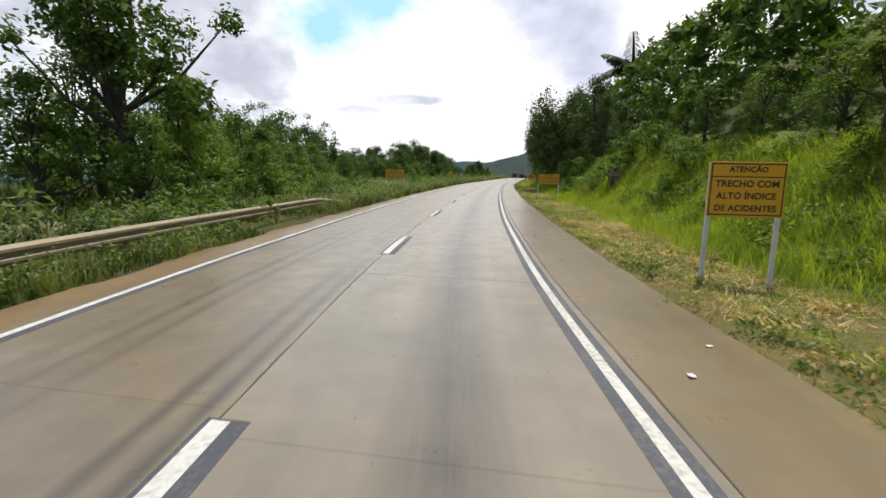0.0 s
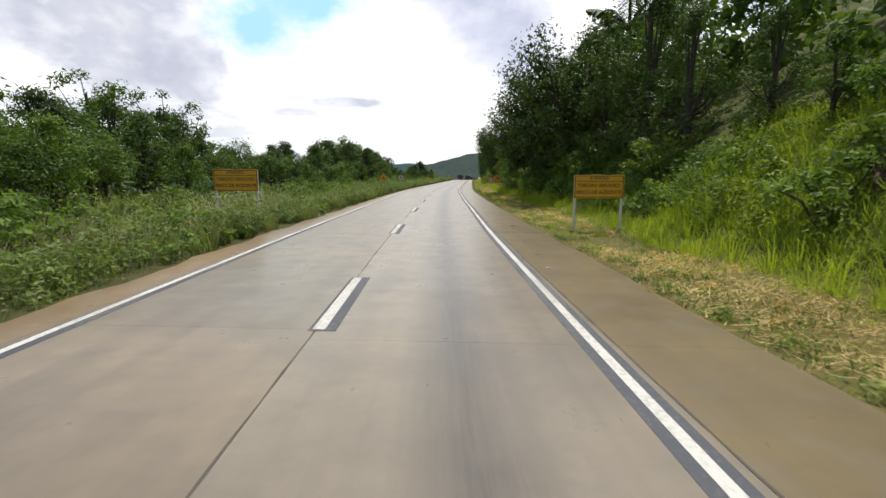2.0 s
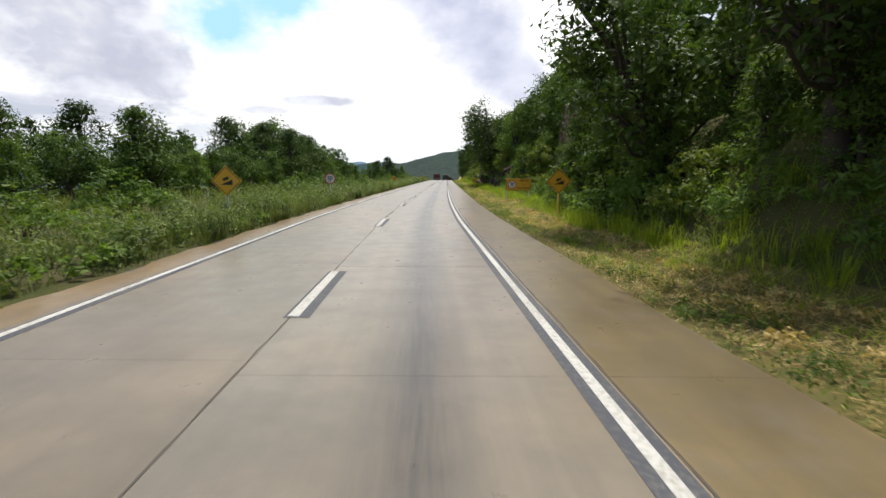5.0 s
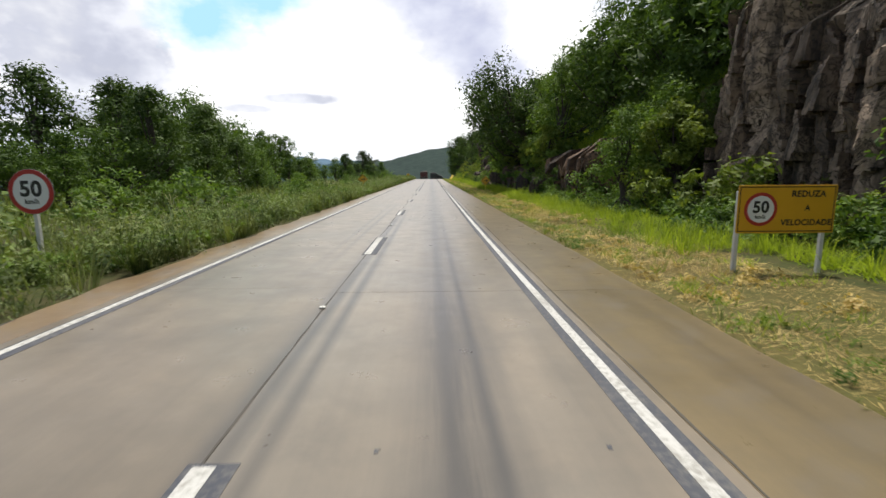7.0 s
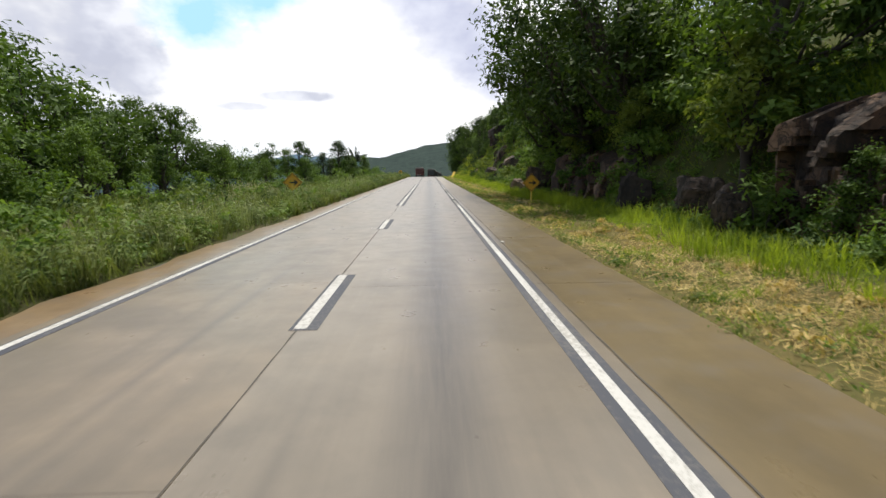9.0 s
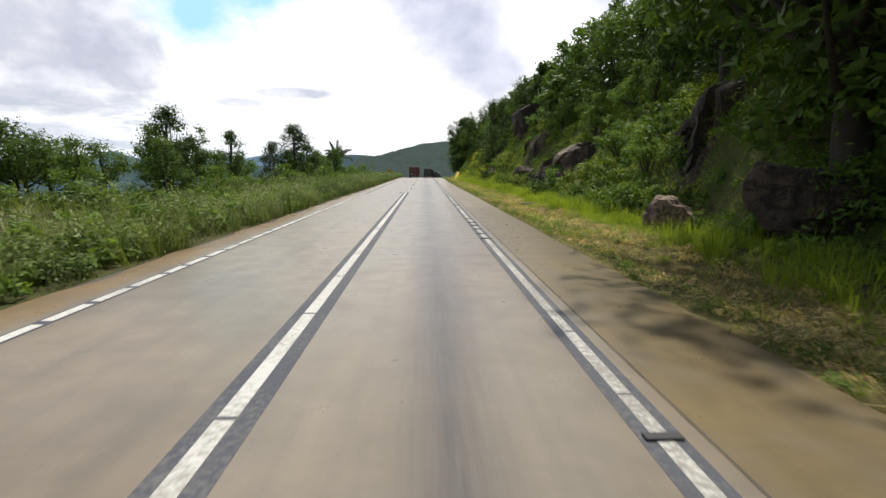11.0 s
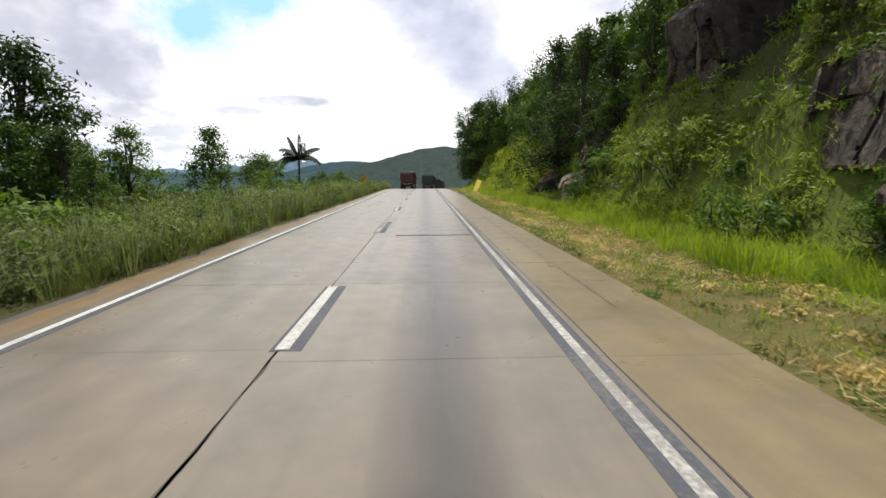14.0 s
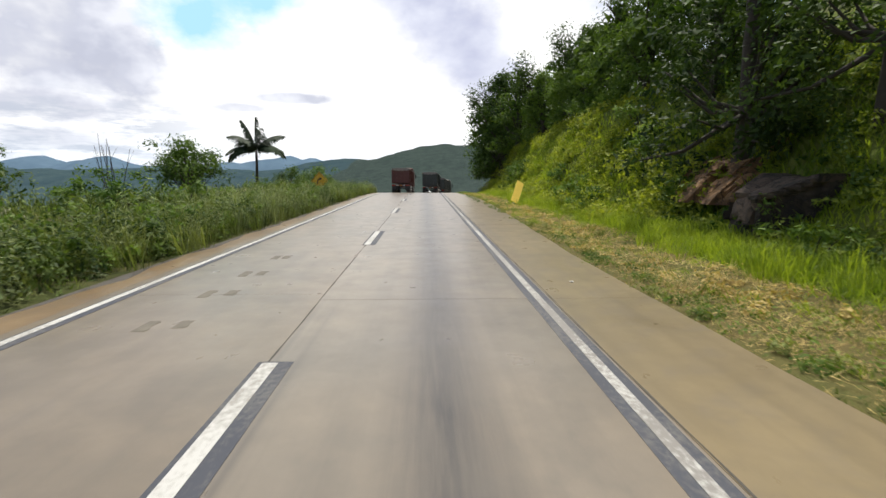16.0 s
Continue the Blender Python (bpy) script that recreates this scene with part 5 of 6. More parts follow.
thicket("undergrowth", 110, 10.4, 14.5, 14, 50, 0.5, 1.0, 0.6, 1.2, 150, 0.075, M_SLOPE, "leafy plants on the grassy bank", 60)
thicket("undergrowth", 260, -16, -8, 5, 300, 0.7, 1.5, 0.9, 1.9, 110, 0.13, M_HEDGE, "leafy green undergrowth below the trees", 52)
thicket("undergrowth", 90, -8.4, -5.9, -2, 27, 0.45, 0.8, 0.6, 1.2, 170, 0.075, M_HEDGE, "leafy plants behind the guard rail", 53)
thicket("undergrowth", 330, 10.6, 13.4, 46, 112, 0.5, 1.0, 0.5, 1.3, 110, 0.10, M_SHRUB, "leafy undergrowth at the foot of the slope", 54)
thicket("undergrowth", 280, 11.0, 16.0, 112, 200, 0.5, 1.0, 0.4, 1.2, 120, 0.095, M_SHRUB, "leafy undergrowth below the rocks", 55)
thicket("undergrowth", 560, 11.2, 20.0, 186, 262, 0.4, 1.1, 0.25, 0.9, 100, 0.09, M_SLOPE, "low leafy plants covering the slope", 56, gate=lambda u, y: wave(u, y, 6.0, 2.2) > -0.45)
thicket("undergrowth", 420, 5.6, 6.7, -2, 300, 0.14, 0.46, 0.08, 0.28, 80, 0.030, M_SHRUB, "low green weeds along the shoulder's edge", 57)
grass("dry_straw", 30000, 6.0, 9.2, -2, 310, 0.22, 0.48, 0.008, 0.018, M_STRAW2, "long bleached straw strewn over the verge", 61, (1.6, 2.6), 0.35, 8, lambda u, y, r: wave(u + 3, y, 5, 2.1) > -0.1, simple=True)
grass("verge_tufts", 20000, 6.2, 9.6, -2, 310, 0.25, 0.5, 0.010, 0.02, M_GRASS_R, "green tufts of young grass in the straw", 62, (0.6, 1.4), 0.12, 16, simple=True)
thicket("undergrowth", 90, -5.3, -4.95, -2, 16.5, 0.25, 0.45, 0.4, 0.8, 150, 0.05, M_HEDGE, "weedy plants growing in front of the guard rail", 63, -4.7)
thicket("undergrowth", 30, 11.2, 12.3, 138, 152, 0.4, 0.9, 0.5, 0.9, 130, 0.09, M_LEAF_B, "leafy bushes along the foot of the rock ledge", 65)
thicket("undergrowth", 170, 12.0, 19.5, 188, 262, 0.6, 1.3, 0.5, 1.3, 130, 0.10, M_LEAF_B, "dark leafy bushes scattered over the slope", 64)
grass("bank_grass", 26000, 9.7, 11.7, 186, 262, 0.5, 1.05, 0.010, 0.024, M_GRASS_R, "tall bright green grass below the rocks", 65, (0.5, 1.3), 0.22, 9, simple=True)


# ---- rocks ----
def make_rock(seed, sx, sy, sz, mat, detail=4, cuts=9, rough=0.16):
    """A broken block: a ball cut by many planes, then roughened."""
    rng = np.random.default_rng(seed)
    bm = bmesh.new()
    bmesh.ops.create_icosphere(bm, subdivisions=detail, radius=1.0)
    nrm = rng.normal(size=(cuts, 3)) * (1, 1, 0.75)
    nrm /= np.linalg.norm(nrm, axis=1, keepdims=True)
    off = rng.uniform(0.45, 0.82, cuts)
    P = np.array([v.co[:] for v in bm.verts])
    for k in range(cuts):
        d = P @ nrm[k] - off[k]
        P -= np.clip(d, 0, None)[:, None] * nrm[k] * 0.95
    for v, p in zip(bm.verts, P):
        q = Vector(p)
        n1 = noise.noise(q * 2.3 + Vector((seed, 0, 0)))
        n2 = noise.noise(q * 6.0 + Vector((0, seed, 0)))
        step = round((p[2] * 3.2 + n1 * 0.5)) / 3.2 - p[2]
        q *= 1 + rough * n1 + rough * 0.5 * n2
        q.z += 0.35 * step
        v.co = (q.x * sx, q.y * sy, q.z * sz)
    me = bpy.data.meshes.new("rock")
    bm.to_mesh(me)
    bm.free()
    me.materials.append(mat)
    return me


def rock(seed, u, y, z, size, mat, label, turn=0.0, tilt=0.0, cuts=9, group="rocks on the slope"):
    x, yy = road_xy(u, y)
    ob = new("rock", make_rock(seed, *size, mat, cuts=cuts))
    ob.matrix_world = pose(x, yy, z, tilt, 0, turn)
    tagged(ob, label, "rock", group)


def rock_face(seed, y0, y1, z0, z1, u_low, u_high, cells, relief, mat, label, tall=2.2, z_far=None):
    """A fractured face set into the slope: blocks of their own, tilted and stepped, each with its depth."""
    rg = np.random.default_rng(seed)
    ny, nz = max(20, int((y1 - y0) / 0.14)), max(16, int((z1 - z0) / 0.14))
    Y, Z = np.meshgrid(np.linspace(y0, y1, ny), np.linspace(z0, z1, nz))
    s, v = (Y - y0) / (y1 - y0), (Z - z0) / (z1 - z0)
    if z_far is not None:  # a top that falls away along the road
        Z = z0 + (Z - z0) * (1 + ((z_far - z0) / (z1 - z0) - 1) * s)
    slant = rg.normal() * 0.10
    jy, jz = Y + slant * Z + 0.16 * wave(Y, Z, 0.9, seed), Z + 0.22 * wave(Z, Y, 1.3, seed + 1)
    best, owner = np.full(Y.shape, 1e9), np.zeros(Y.shape, int)
    blocks = []
    for k in range(cells):
        cy, cz = rg.uniform(y0, y1), rg.uniform(z0, z1)
        stretch = tall * rg.uniform(0.6, 1.6)
        d = np.maximum(np.abs(jy - cy - slant * cz), np.abs(jz - cz) / stretch) + 0.25 * (np.abs(jy - cy - slant * cz) + np.abs(jz - cz) / stretch)
        owner = np.where(d < best, k, owner)
        best = np.minimum(best, d)
        blocks.append((cy, cz, rg.uniform(-1, 1) * relief, rg.normal() * 0.26, rg.normal() * 0.16))
    rim = np.clip(np.minimum(np.minimum(s, 1 - s) * (y1 - y0), (1 - v) * (z1 - z0)) / 0.9 + 0.4 * wave(Y, Z, 1.6, seed + 4), 0, 1)
    base = u_low + (u_high - u_low) * v + (1 - rim) * 1.5 + relief * (0.12 * wave(Y, Z, 0.7, seed + 2) + 0.05 * wave(Z, Y, 0.3, seed + 6))
    Zt = Z + 0.25 * wave(Y, Z, 1.7, seed + 3) * (v > 0.02)
    grid = np.arange(Y.size).reshape(Y.shape)
    quads = np.stack([grid[:-1, :-1], grid[1:, :-1], grid[1:, 1:], grid[:-1, 1:]], -1).reshape(-1, 4)
    mine = owner[:-1, :-1].ravel()
    thing = empty("rock_outcrop")
    fy, fz, fb = Y.ravel(), Zt.ravel(), base.ravel()
    for k, (cy, cz, out, ty, tz) in enumerate(blocks):
        q = quads[mine == k]
        if len(q) < 3:
            continue
        ids, back = np.unique(q, return_inverse=True)
        q = back.reshape(q.shape)
        n = len(ids)
        y, z = fy[ids], fz[ids]
        u = fb[ids] + out + ty * (y - cy) + tz * (z - cz)
        edges = np.concatenate([q[:, [0, 1]], q[:, [1, 2]], q[:, [2, 3]], q[:, [3, 0]]])
        code = np.sort(edges, 1) @ np.array([n, 1])
        _, first, count = np.unique(code, return_index=True, return_counts=True)
        rim_e = edges[first[count == 1]]
        turn = np.zeros(n)
        turn[np.unique(rim_e)] = 0.05  # the arris is worn back
        front = np.stack([xc(y) + u + turn, y, z], -1)
        rear = np.stack([xc(y) + u + 1.9, y, z], -1)
        sides = np.stack([rim_e[:, 1], rim_e[:, 0], rim_e[:, 0] + n, rim_e[:, 1] + n], -1)
        part("block", np_mesh("block", np.concatenate([front, rear]), np.concatenate([q, sides, q[:, ::-1] + n]), mat=mat), None, thing)
    tagged(thing, label, "rock", "rocks on the slope")


# the tall broken face beside the speed board, and the ledges beyond it
rock_face(61, 127.4, 131.6, -0.3, 10.7, 15.7, 17.0, 46, 0.62, M_ROCK, "tall pale brown fractured granite pillar", 3.2)
rock_face(62, 117.0, 128.4, -0.3, 9.0, 16.7, 17.4, 90, 0.55, M_ROCKMID, "grey-brown fractured rock wall stained black", 2.6)
rock_face(65, 120.8, 123.4, -0.3, 6.8, 16.0, 16.7, 9, 0.40, M_ROCK, "pale brown rib of split rock", 2.8)
rock_face(66, 111.5, 116.5, 0.3, 4.6, 14.4, 15.6, 14, 0.40, M_ROCK2, "brown rock among bushes", 1.6)
rock_face(64, 138.6, 151.0, -0.3, 4.3, 12.4, 12.7, 76, 0.48, M_ROCK3, "dark overhanging rock ledge with grass on top", 2.8, 3.9)
rock(69, 11.3, 150.6, 0.7, (0.55, 0.6, 0.9), M_ROCK2, "squared loose boulder at the foot of the slope", 12, 0, 7)
rock_face(67, 163.0, 176.0, -0.2, 3.3, 11.7, 12.6, 36, 0.40, M_ROCK3, "low broken rock wall behind roadside grass", 1.2)
rock_face(68, 186.0, 189.6, 0.8, 6.2, 13.4, 14.4, 12, 0.45, M_ROCK2, "dark upright rock between bushes", 2.2)
rock_face(70, 190.4, 193.0, 2.0, 6.0, 14.2, 15.2, 9, 0.40, M_ROCK, "pale edged rock rib among creepers", 2.4)
rock(95, 10.5, 183.2, 0.5, (0.9, 1.0, 0.9), M_ROCKMID, "large weathered boulder beside the verge", 20, 0, 9)
for i, (u, y, z, s) in enumerate(((12.6, 154.5, 0.8, 1.1), (11.8, 158.5, 0.8, 1.0), (11.9, 178.5, 1.2, 1.2))):
    rock(80 + i, u, y, z, (0.8 * s, 1.3 * s, 1.2 * s), M_ROCK2, "grey-brown rock outcrop behind roadside grass", 30 * i, 5, 10)
# the big pale slab, the dark blocks beside it and the rocks beyond
rock_face(71, 204.4, 210.0, 1.4, 4.3, 12.7, 13.4, 12, 0.30, M_ROCKMID, "large pale granite slab below a grassy ledge", 0.6)
rock_face(72, 209.2, 220.0, 0.2, 4.2, 12.6, 13.4, 64, 0.42, M_ROCK2, "dark fractured blocks below a sloping grassy ledge", 0.9, 1.3)
rock_face(73, 198.5, 202.0, 0.3, 1.9, 12.3, 12.8, 12, 0.25, M_ROCK2, "small brown rocks above roadside bushes", 1.2)
rock_face(74, 221.8, 227.2, 2.2, 6.6, 13.2, 15.0, 7, 0.35, M_ROCK2, "big dark rounded rock in the grassy slope", 0.9)
rock_face(75, 225.0, 232.0, 7.2, 11.0, 16.0, 17.8, 9, 0.35, M_ROCK2, "long dark slab high on the slope", 0.6, 9.6)
rock_face(76, 230.0, 237.5, 4.0, 10.4, 14.9, 14.1, 16, 0.45, M_ROCK2, "black overhanging rock under the trees", 1.4)
rock_face(77, 230.6, 233.6, 0.6, 2.8, 12.7, 13.4, 9, 0.28, M_ROCK, "brown weathered rock above the verge", 0.9)
rock_face(97, 234.6, 238.4, 1.2, 4.5, 13.3, 14.3, 10, 0.30, M_ROCK, "grey-brown rock half buried in grass", 0.9)
rock_face(98, 213.5, 216.5, 6.4, 8.2, 17.4, 18.3, 8, 0.30, M_ROCK2, "dark rock poking out of the grass", 0.8)
rock_face(99, 218.5, 221.0, 5.4, 7.2, 16.0, 16.8, 8, 0.30, M_ROCK2, "small dark rock on the grassy slope", 0.8)
rock_face(78, 243.0, 247.0, 2.6, 7.2, 12.9, 14.2, 14, 0.4, M_ROCK2, "dark rock rib between trees")
rock_face(79, 245.0, 249.0, 0.2, 2.4, 11.9, 12.5, 12, 0.28, M_ROCK, "low brown rocks in tall grass", 0.9)
rock_face(90, 252.0, 254.8, -0.2, 2.1, 11.9, 12.1, 7, 0.22, M_ROCK2, "dark squared rock ledge behind tall grass", 1.0)
rock_face(91, 255.6, 261.4, 0.9, 4.0, 12.9, 15.0, 30, 0.24, M_REDBANK, "reddish-brown crumbling bank with roots", 1.8, 3.0)
rock(93, 12.3, 42.0, 1.7, (0.8, 1.2, 1.1), M_ROCK3, "brown rock half hidden by bushes", 10, 0, 10)
rock(94, 12.0, 39.6, 1.6, (0.7, 0.9, 0.8), M_ROCK, "pale rock half hidden by bushes", 60, 0, 9)
rock(92, 12.8, 220.0, 1.4, (1.0, 1.6, 1.1), M_ROCK2, "dark rock in undergrowth", 33, 0, 9)


# ---- signs ----
def text_mesh(body, size, mat, name="lettering"):
    cu = bpy.data.curves.new("text", "FONT")
    cu.body, cu.size, cu.align_x, cu.align_y, cu.extrude = body, size, "CENTER", "CENTER", 0.001
    cu.space_character = 1.06
    cu.offset = 0.035 * size
    ob = bpy.data.objects.new("text", cu)
    scene.collection.objects.link(ob)
    dg = bpy.context.evaluated_depsgraph_get()
    dg.update()
    me = bpy.data.meshes.new_from_object(ob.evaluated_get(dg))
    bpy.data.objects.remove(ob)
    me.name = name
    me.materials.clear()
    me.materials.append(mat)
    me.transform(Matrix.Rotation(radians(90), 4, "X"))
    return me


def put(ob, m):
    ob.matrix_basis = m
    return ob


def posts(thing, xs, z0, z1, w=0.085):
    for x in xs:
        part("post", box(w, w, z1 - z0, (x, 0.06, (z0 + z1) / 2), 0.006), M_POST, thing, "whitewashed wooden post")


def board(thing, w, h, z, mat, border=0.025):
    """Sheet, back and thin printed border of a rectangular sign."""
    face = part("board", box(w, 0.012, h, (0, 0, z), 0.004), mat, thing)
    part("backing", box(w - 0.01, 0.006, h - 0.01, (0, 0.0125, z), 0), M_BACK, thing)
    bm = bmesh.new()
    for sx, sz, px, pz in ((w - 0.06, border, 0, h / 2 - 0.045), (w - 0.06, border, 0, -h / 2 + 0.045), (border, h - 0.09, w / 2 - 0.045, 0), (border, h - 0.09, -w / 2 + 0.045, 0)):
        box(sx, 0.003, sz, (px, -0.0080, z + pz), 0, bm)
    part("border", bm, M_INK, face)
    return face


def bars(face, rows, z):
    """Unreadable lines of print as plain bars: (centre x, z, lengths, height)."""
    for cx, dz, lens, h in rows:
        x = cx - (sum(lens) + 0.06 * (len(lens) - 1)) / 2
        for ln in lens:
            part("print_bar", box(ln, 0.003, h, (x + ln / 2, -0.0080, z + dz), 0), M_PRINT, face)
            x += ln + 0.06


def warning_board(readable, m, w, h, z, ground, label):
    s = empty("warning_sign", m)
    face = board(s, w, h, z, M_ORANGE)
    part("divider", box(w - 0.06, 0.003, 0.022, (0, -0.008, z + h * 0.23), 0), M_INK, face)
    if readable == "bend":
        for body, dz, size in (("ATENÇÃO", 0.36, 0.17), ("TRECHO SINUOSO", 0.05, 0.215), ("RISCO DE ACIDENTE", -0.24, 0.205)):
            put(part("lettering", text_mesh(body, size * h / 1.05, M_PRINT), None, face), pose(0, -0.0075, z + dz * h))
    elif readable:
        for body, dz, size in (("ATENÇÃO", 0.36, 0.155), ("TRECHO COM", 0.10, 0.185), ("ALTO ÍNDICE", -0.12, 0.185), ("DE ACIDENTES", -0.345, 0.175)):
            put(part("lettering", text_mesh(body, size * h / 1.15, M_INK), None, face), pose(0, -0.0075, z + dz * h))
    posts(s, (-w / 2 + 0.06, w / 2 - 0.06), ground - 0.3, z + h / 2 - 0.02)
    return tagged(s, label, "road sign")


def at_sign(u, y, turn=0.0):
    x, yy = road_xy(u, y)
    return pose(x, yy, 0, 0, 0, turn)


def sit(u, y):
    return float(ground_z(u, y))


def abs_u(x, y):
    return x - float(xc(y))


warning_board(True, pose(11.55, 14.0, 0, 0, 0, 4), 1.52, 1.14, 1.79, sit(abs_u(11.55, 14), 14), "orange warning board with black lettering on white posts")
warning_board("bend", pose(8.75, 50.1, 0, 0, 0, 3), 2.0, 0.93, 1.62, sit(abs_u(8.75, 50), 50), "orange warning board with black print on white posts")
warning_board("bend", pose(-6.4, 50.5, 0, 0, 0, 0), 1.95, 0.93, 1.85, sit(abs_u(-6.4, 50.5), 50.5), "orange warning board rising from tall grass")


def disc_face(parent, r, z, x=0.0, off=0.0, units=True):
    ring = part("ring", disc(r, 0.006, (x, -0.008 + off, z)), M_RED, parent, "red ring")
    part("disc", disc(r * 0.80, 0.004, (x, -0.0115 + off, z)), M_FACE, ring, "white face")
    put(part("numeral", text_mesh("50", r * 0.95, M_INK), None, ring), pose(x, -0.0145 + off, z + r * 0.10))
    if units:
        put(part("unit", text_mesh("km/h", r * 0.30, M_INK), None, ring), pose(x, -0.0145 + off, z - r * 0.45))


def speed_board():
    s = empty("speed_board", pose(7.66, 116.1, 0, 0, 0, 0))
    z, w, h = 1.26, 2.2, 1.06
    g = sit(abs_u(7.66, 116.1), 116.1)
    face = board(s, w, h, z, M_ORANGE, 0.02)
    disc_face(face, 0.37, z + 0.0, -0.58, -0.002)
    for body, dz, size in (("REDUZA", 0.33, 0.19), ("A", 0.02, 0.17), ("VELOCIDADE", -0.30, 0.18)):
        put(part("lettering", text_mesh(body, size, M_INK), None, face), pose(0.47, -0.0075, z + dz))
    posts(s, (-w / 2 + 0.06, w / 2 - 0.2), g - 0.3, z + 0.4)
    tagged(s, "orange board with speed limit disc on white posts", "road sign")


speed_board()


def speed_disc():
    s = empty("speed_limit_sign", pose(-9.0, 116.6, 0))
    part("plate", disc(0.50, 0.006, (0, 0.0, 1.72), seg=36), M_BACK, s)
    disc_face(s, 0.49, 1.72)
    g = sit(abs_u(-9, 116.6), 116.6)
    part("post", box(0.085, 0.085, 2.1 - g + 0.3, (0, 0.06, (2.1 + g - 0.3) / 2), 0.006), M_POST, s)
    tagged(s, "round white speed limit sign with red ring", "road sign")


speed_disc()


def arrow_shape(kind):
    """Black symbols: a truck on a slope, or a curved arrow."""
    bm = bmesh.new()
    if kind == "slope":
        v = [bm.verts.new((x, 0, z)) for x, z in ((-0.26, -0.16), (0.26, -0.16), (0.26, 0.06))]
        bm.faces.new(v)
        box(0.26, 0.002, 0.12, (-0.02, 0, 0.09), 0, bm, pose(0, 0, 0, 0, -22, 0))
    elif kind == "curve":
        pts = [(-0.14, -0.24), (-0.14, -0.02), (-0.09, 0.09), (0.02, 0.13)]
        for (x0, z0), (x1, z1) in zip(pts, pts[1:]):
            d = Vector((x1 - x0, 0, z1 - z0))
            n = Vector((-d.z, 0, d.x)).normalized() * 0.045
            a, b = Vector((x0, 0, z0)) - d * 0.05, Vector((x1, 0, z1)) + d * 0.05
            bm.faces.new([bm.verts.new(p) for p in (a - n, b - n, b + n, a + n)])
        bm.faces.new([bm.verts.new(p) for p in ((0.0, 0, 0.25), (0.22, 0, 0.13), (0.0, 0, 0.01))])
    else:
        box(0.34, 0.002, 0.09, (-0.02, 0, 0), 0, bm)
        bm.faces.new([bm.verts.new(p) for p in ((0.10, 0, 0.19), (0.34, 0, 0.0), (0.10, 0, -0.19))])
    return bm


def diamond(u, y, z, kind, label, r=0.62):
    s = empty("diamond_sign", at_sign(u, y, heading(y)))
    g = sit(u, y)
    half = r / math.sqrt(2) * 2
    plate = part("plate", box(half, 0.010, half, (0, 0, z), 0.004, turn=pose(0, 0, 0, 0, 45, 0)), M_AMBER_SIGN, s)
    bm = bmesh.new()
    for k in range(4):
        box(half - 0.08, 0.002, 0.03, (0, -0.007, z), 0, bm, pose(0, 0, 0, 0, 45 + 90 * k, 0) @ Matrix.Translation((0, 0, half / 2 - 0.05)))
    part("border", bm, M_INK, plate)
    put(part("symbol", arrow_shape(kind), M_INK, plate), pose(0, -0.0075, z))
    part("post", box(0.08, 0.08, z + 0.4 - g + 0.3, (0, 0.05, (z + 0.4 + g - 0.3) / 2), 0.006), M_YELLOW if u > 0 else M_POST, s)
    tagged(s, label, "road sign")


diamond(abs_u(-8.0, 93.9), 93.9, 1.78, "slope", "yellow diamond sign warning of a steep slope", 0.66)
diamond(abs_u(7.1, 98.4), 98.4, 1.75, "slope", "yellow diamond sign warning of a steep slope", 0.66)
diamond(abs_u(-8.6, 166.2), 166.2, 1.40, "side", "yellow diamond sign with black arrow in grass", 0.62)
diamond(abs_u(6.8, 168.1), 168.1, 1.12, "side", "yellow diamond sign with black arrow by the slope", 0.62)
diamond(abs_u(-8.1, 275.5), 275.5, 1.55, "curve", "yellow diamond sign with black curved arrow", 0.66)


def fallen_board():
    """A delineator board knocked askew, leaning over the verge."""
    s = empty("leaning_marker", pose(7.0, 275.5, 0, 0, 0, -8))
    g = sit(abs_u(7.0, 275.5), 275.5)
    part("board", box(0.62, 0.012, 2.25, (0, 0, 0.72), 0.01, turn=pose(0, 0, 0, -40, 30, 12)), M_YELLOW, s, "bright yellow sheet")
    part("post", box(0.08, 0.08, 1.0, (-0.25, 0.06, g + 0.25), 0.006, turn=pose(0, 0, 0, -6, 22, 0)), M_POST, s)
    tagged(s, "yellow marker board knocked askew on the verge", "road sign")


fallen_board()


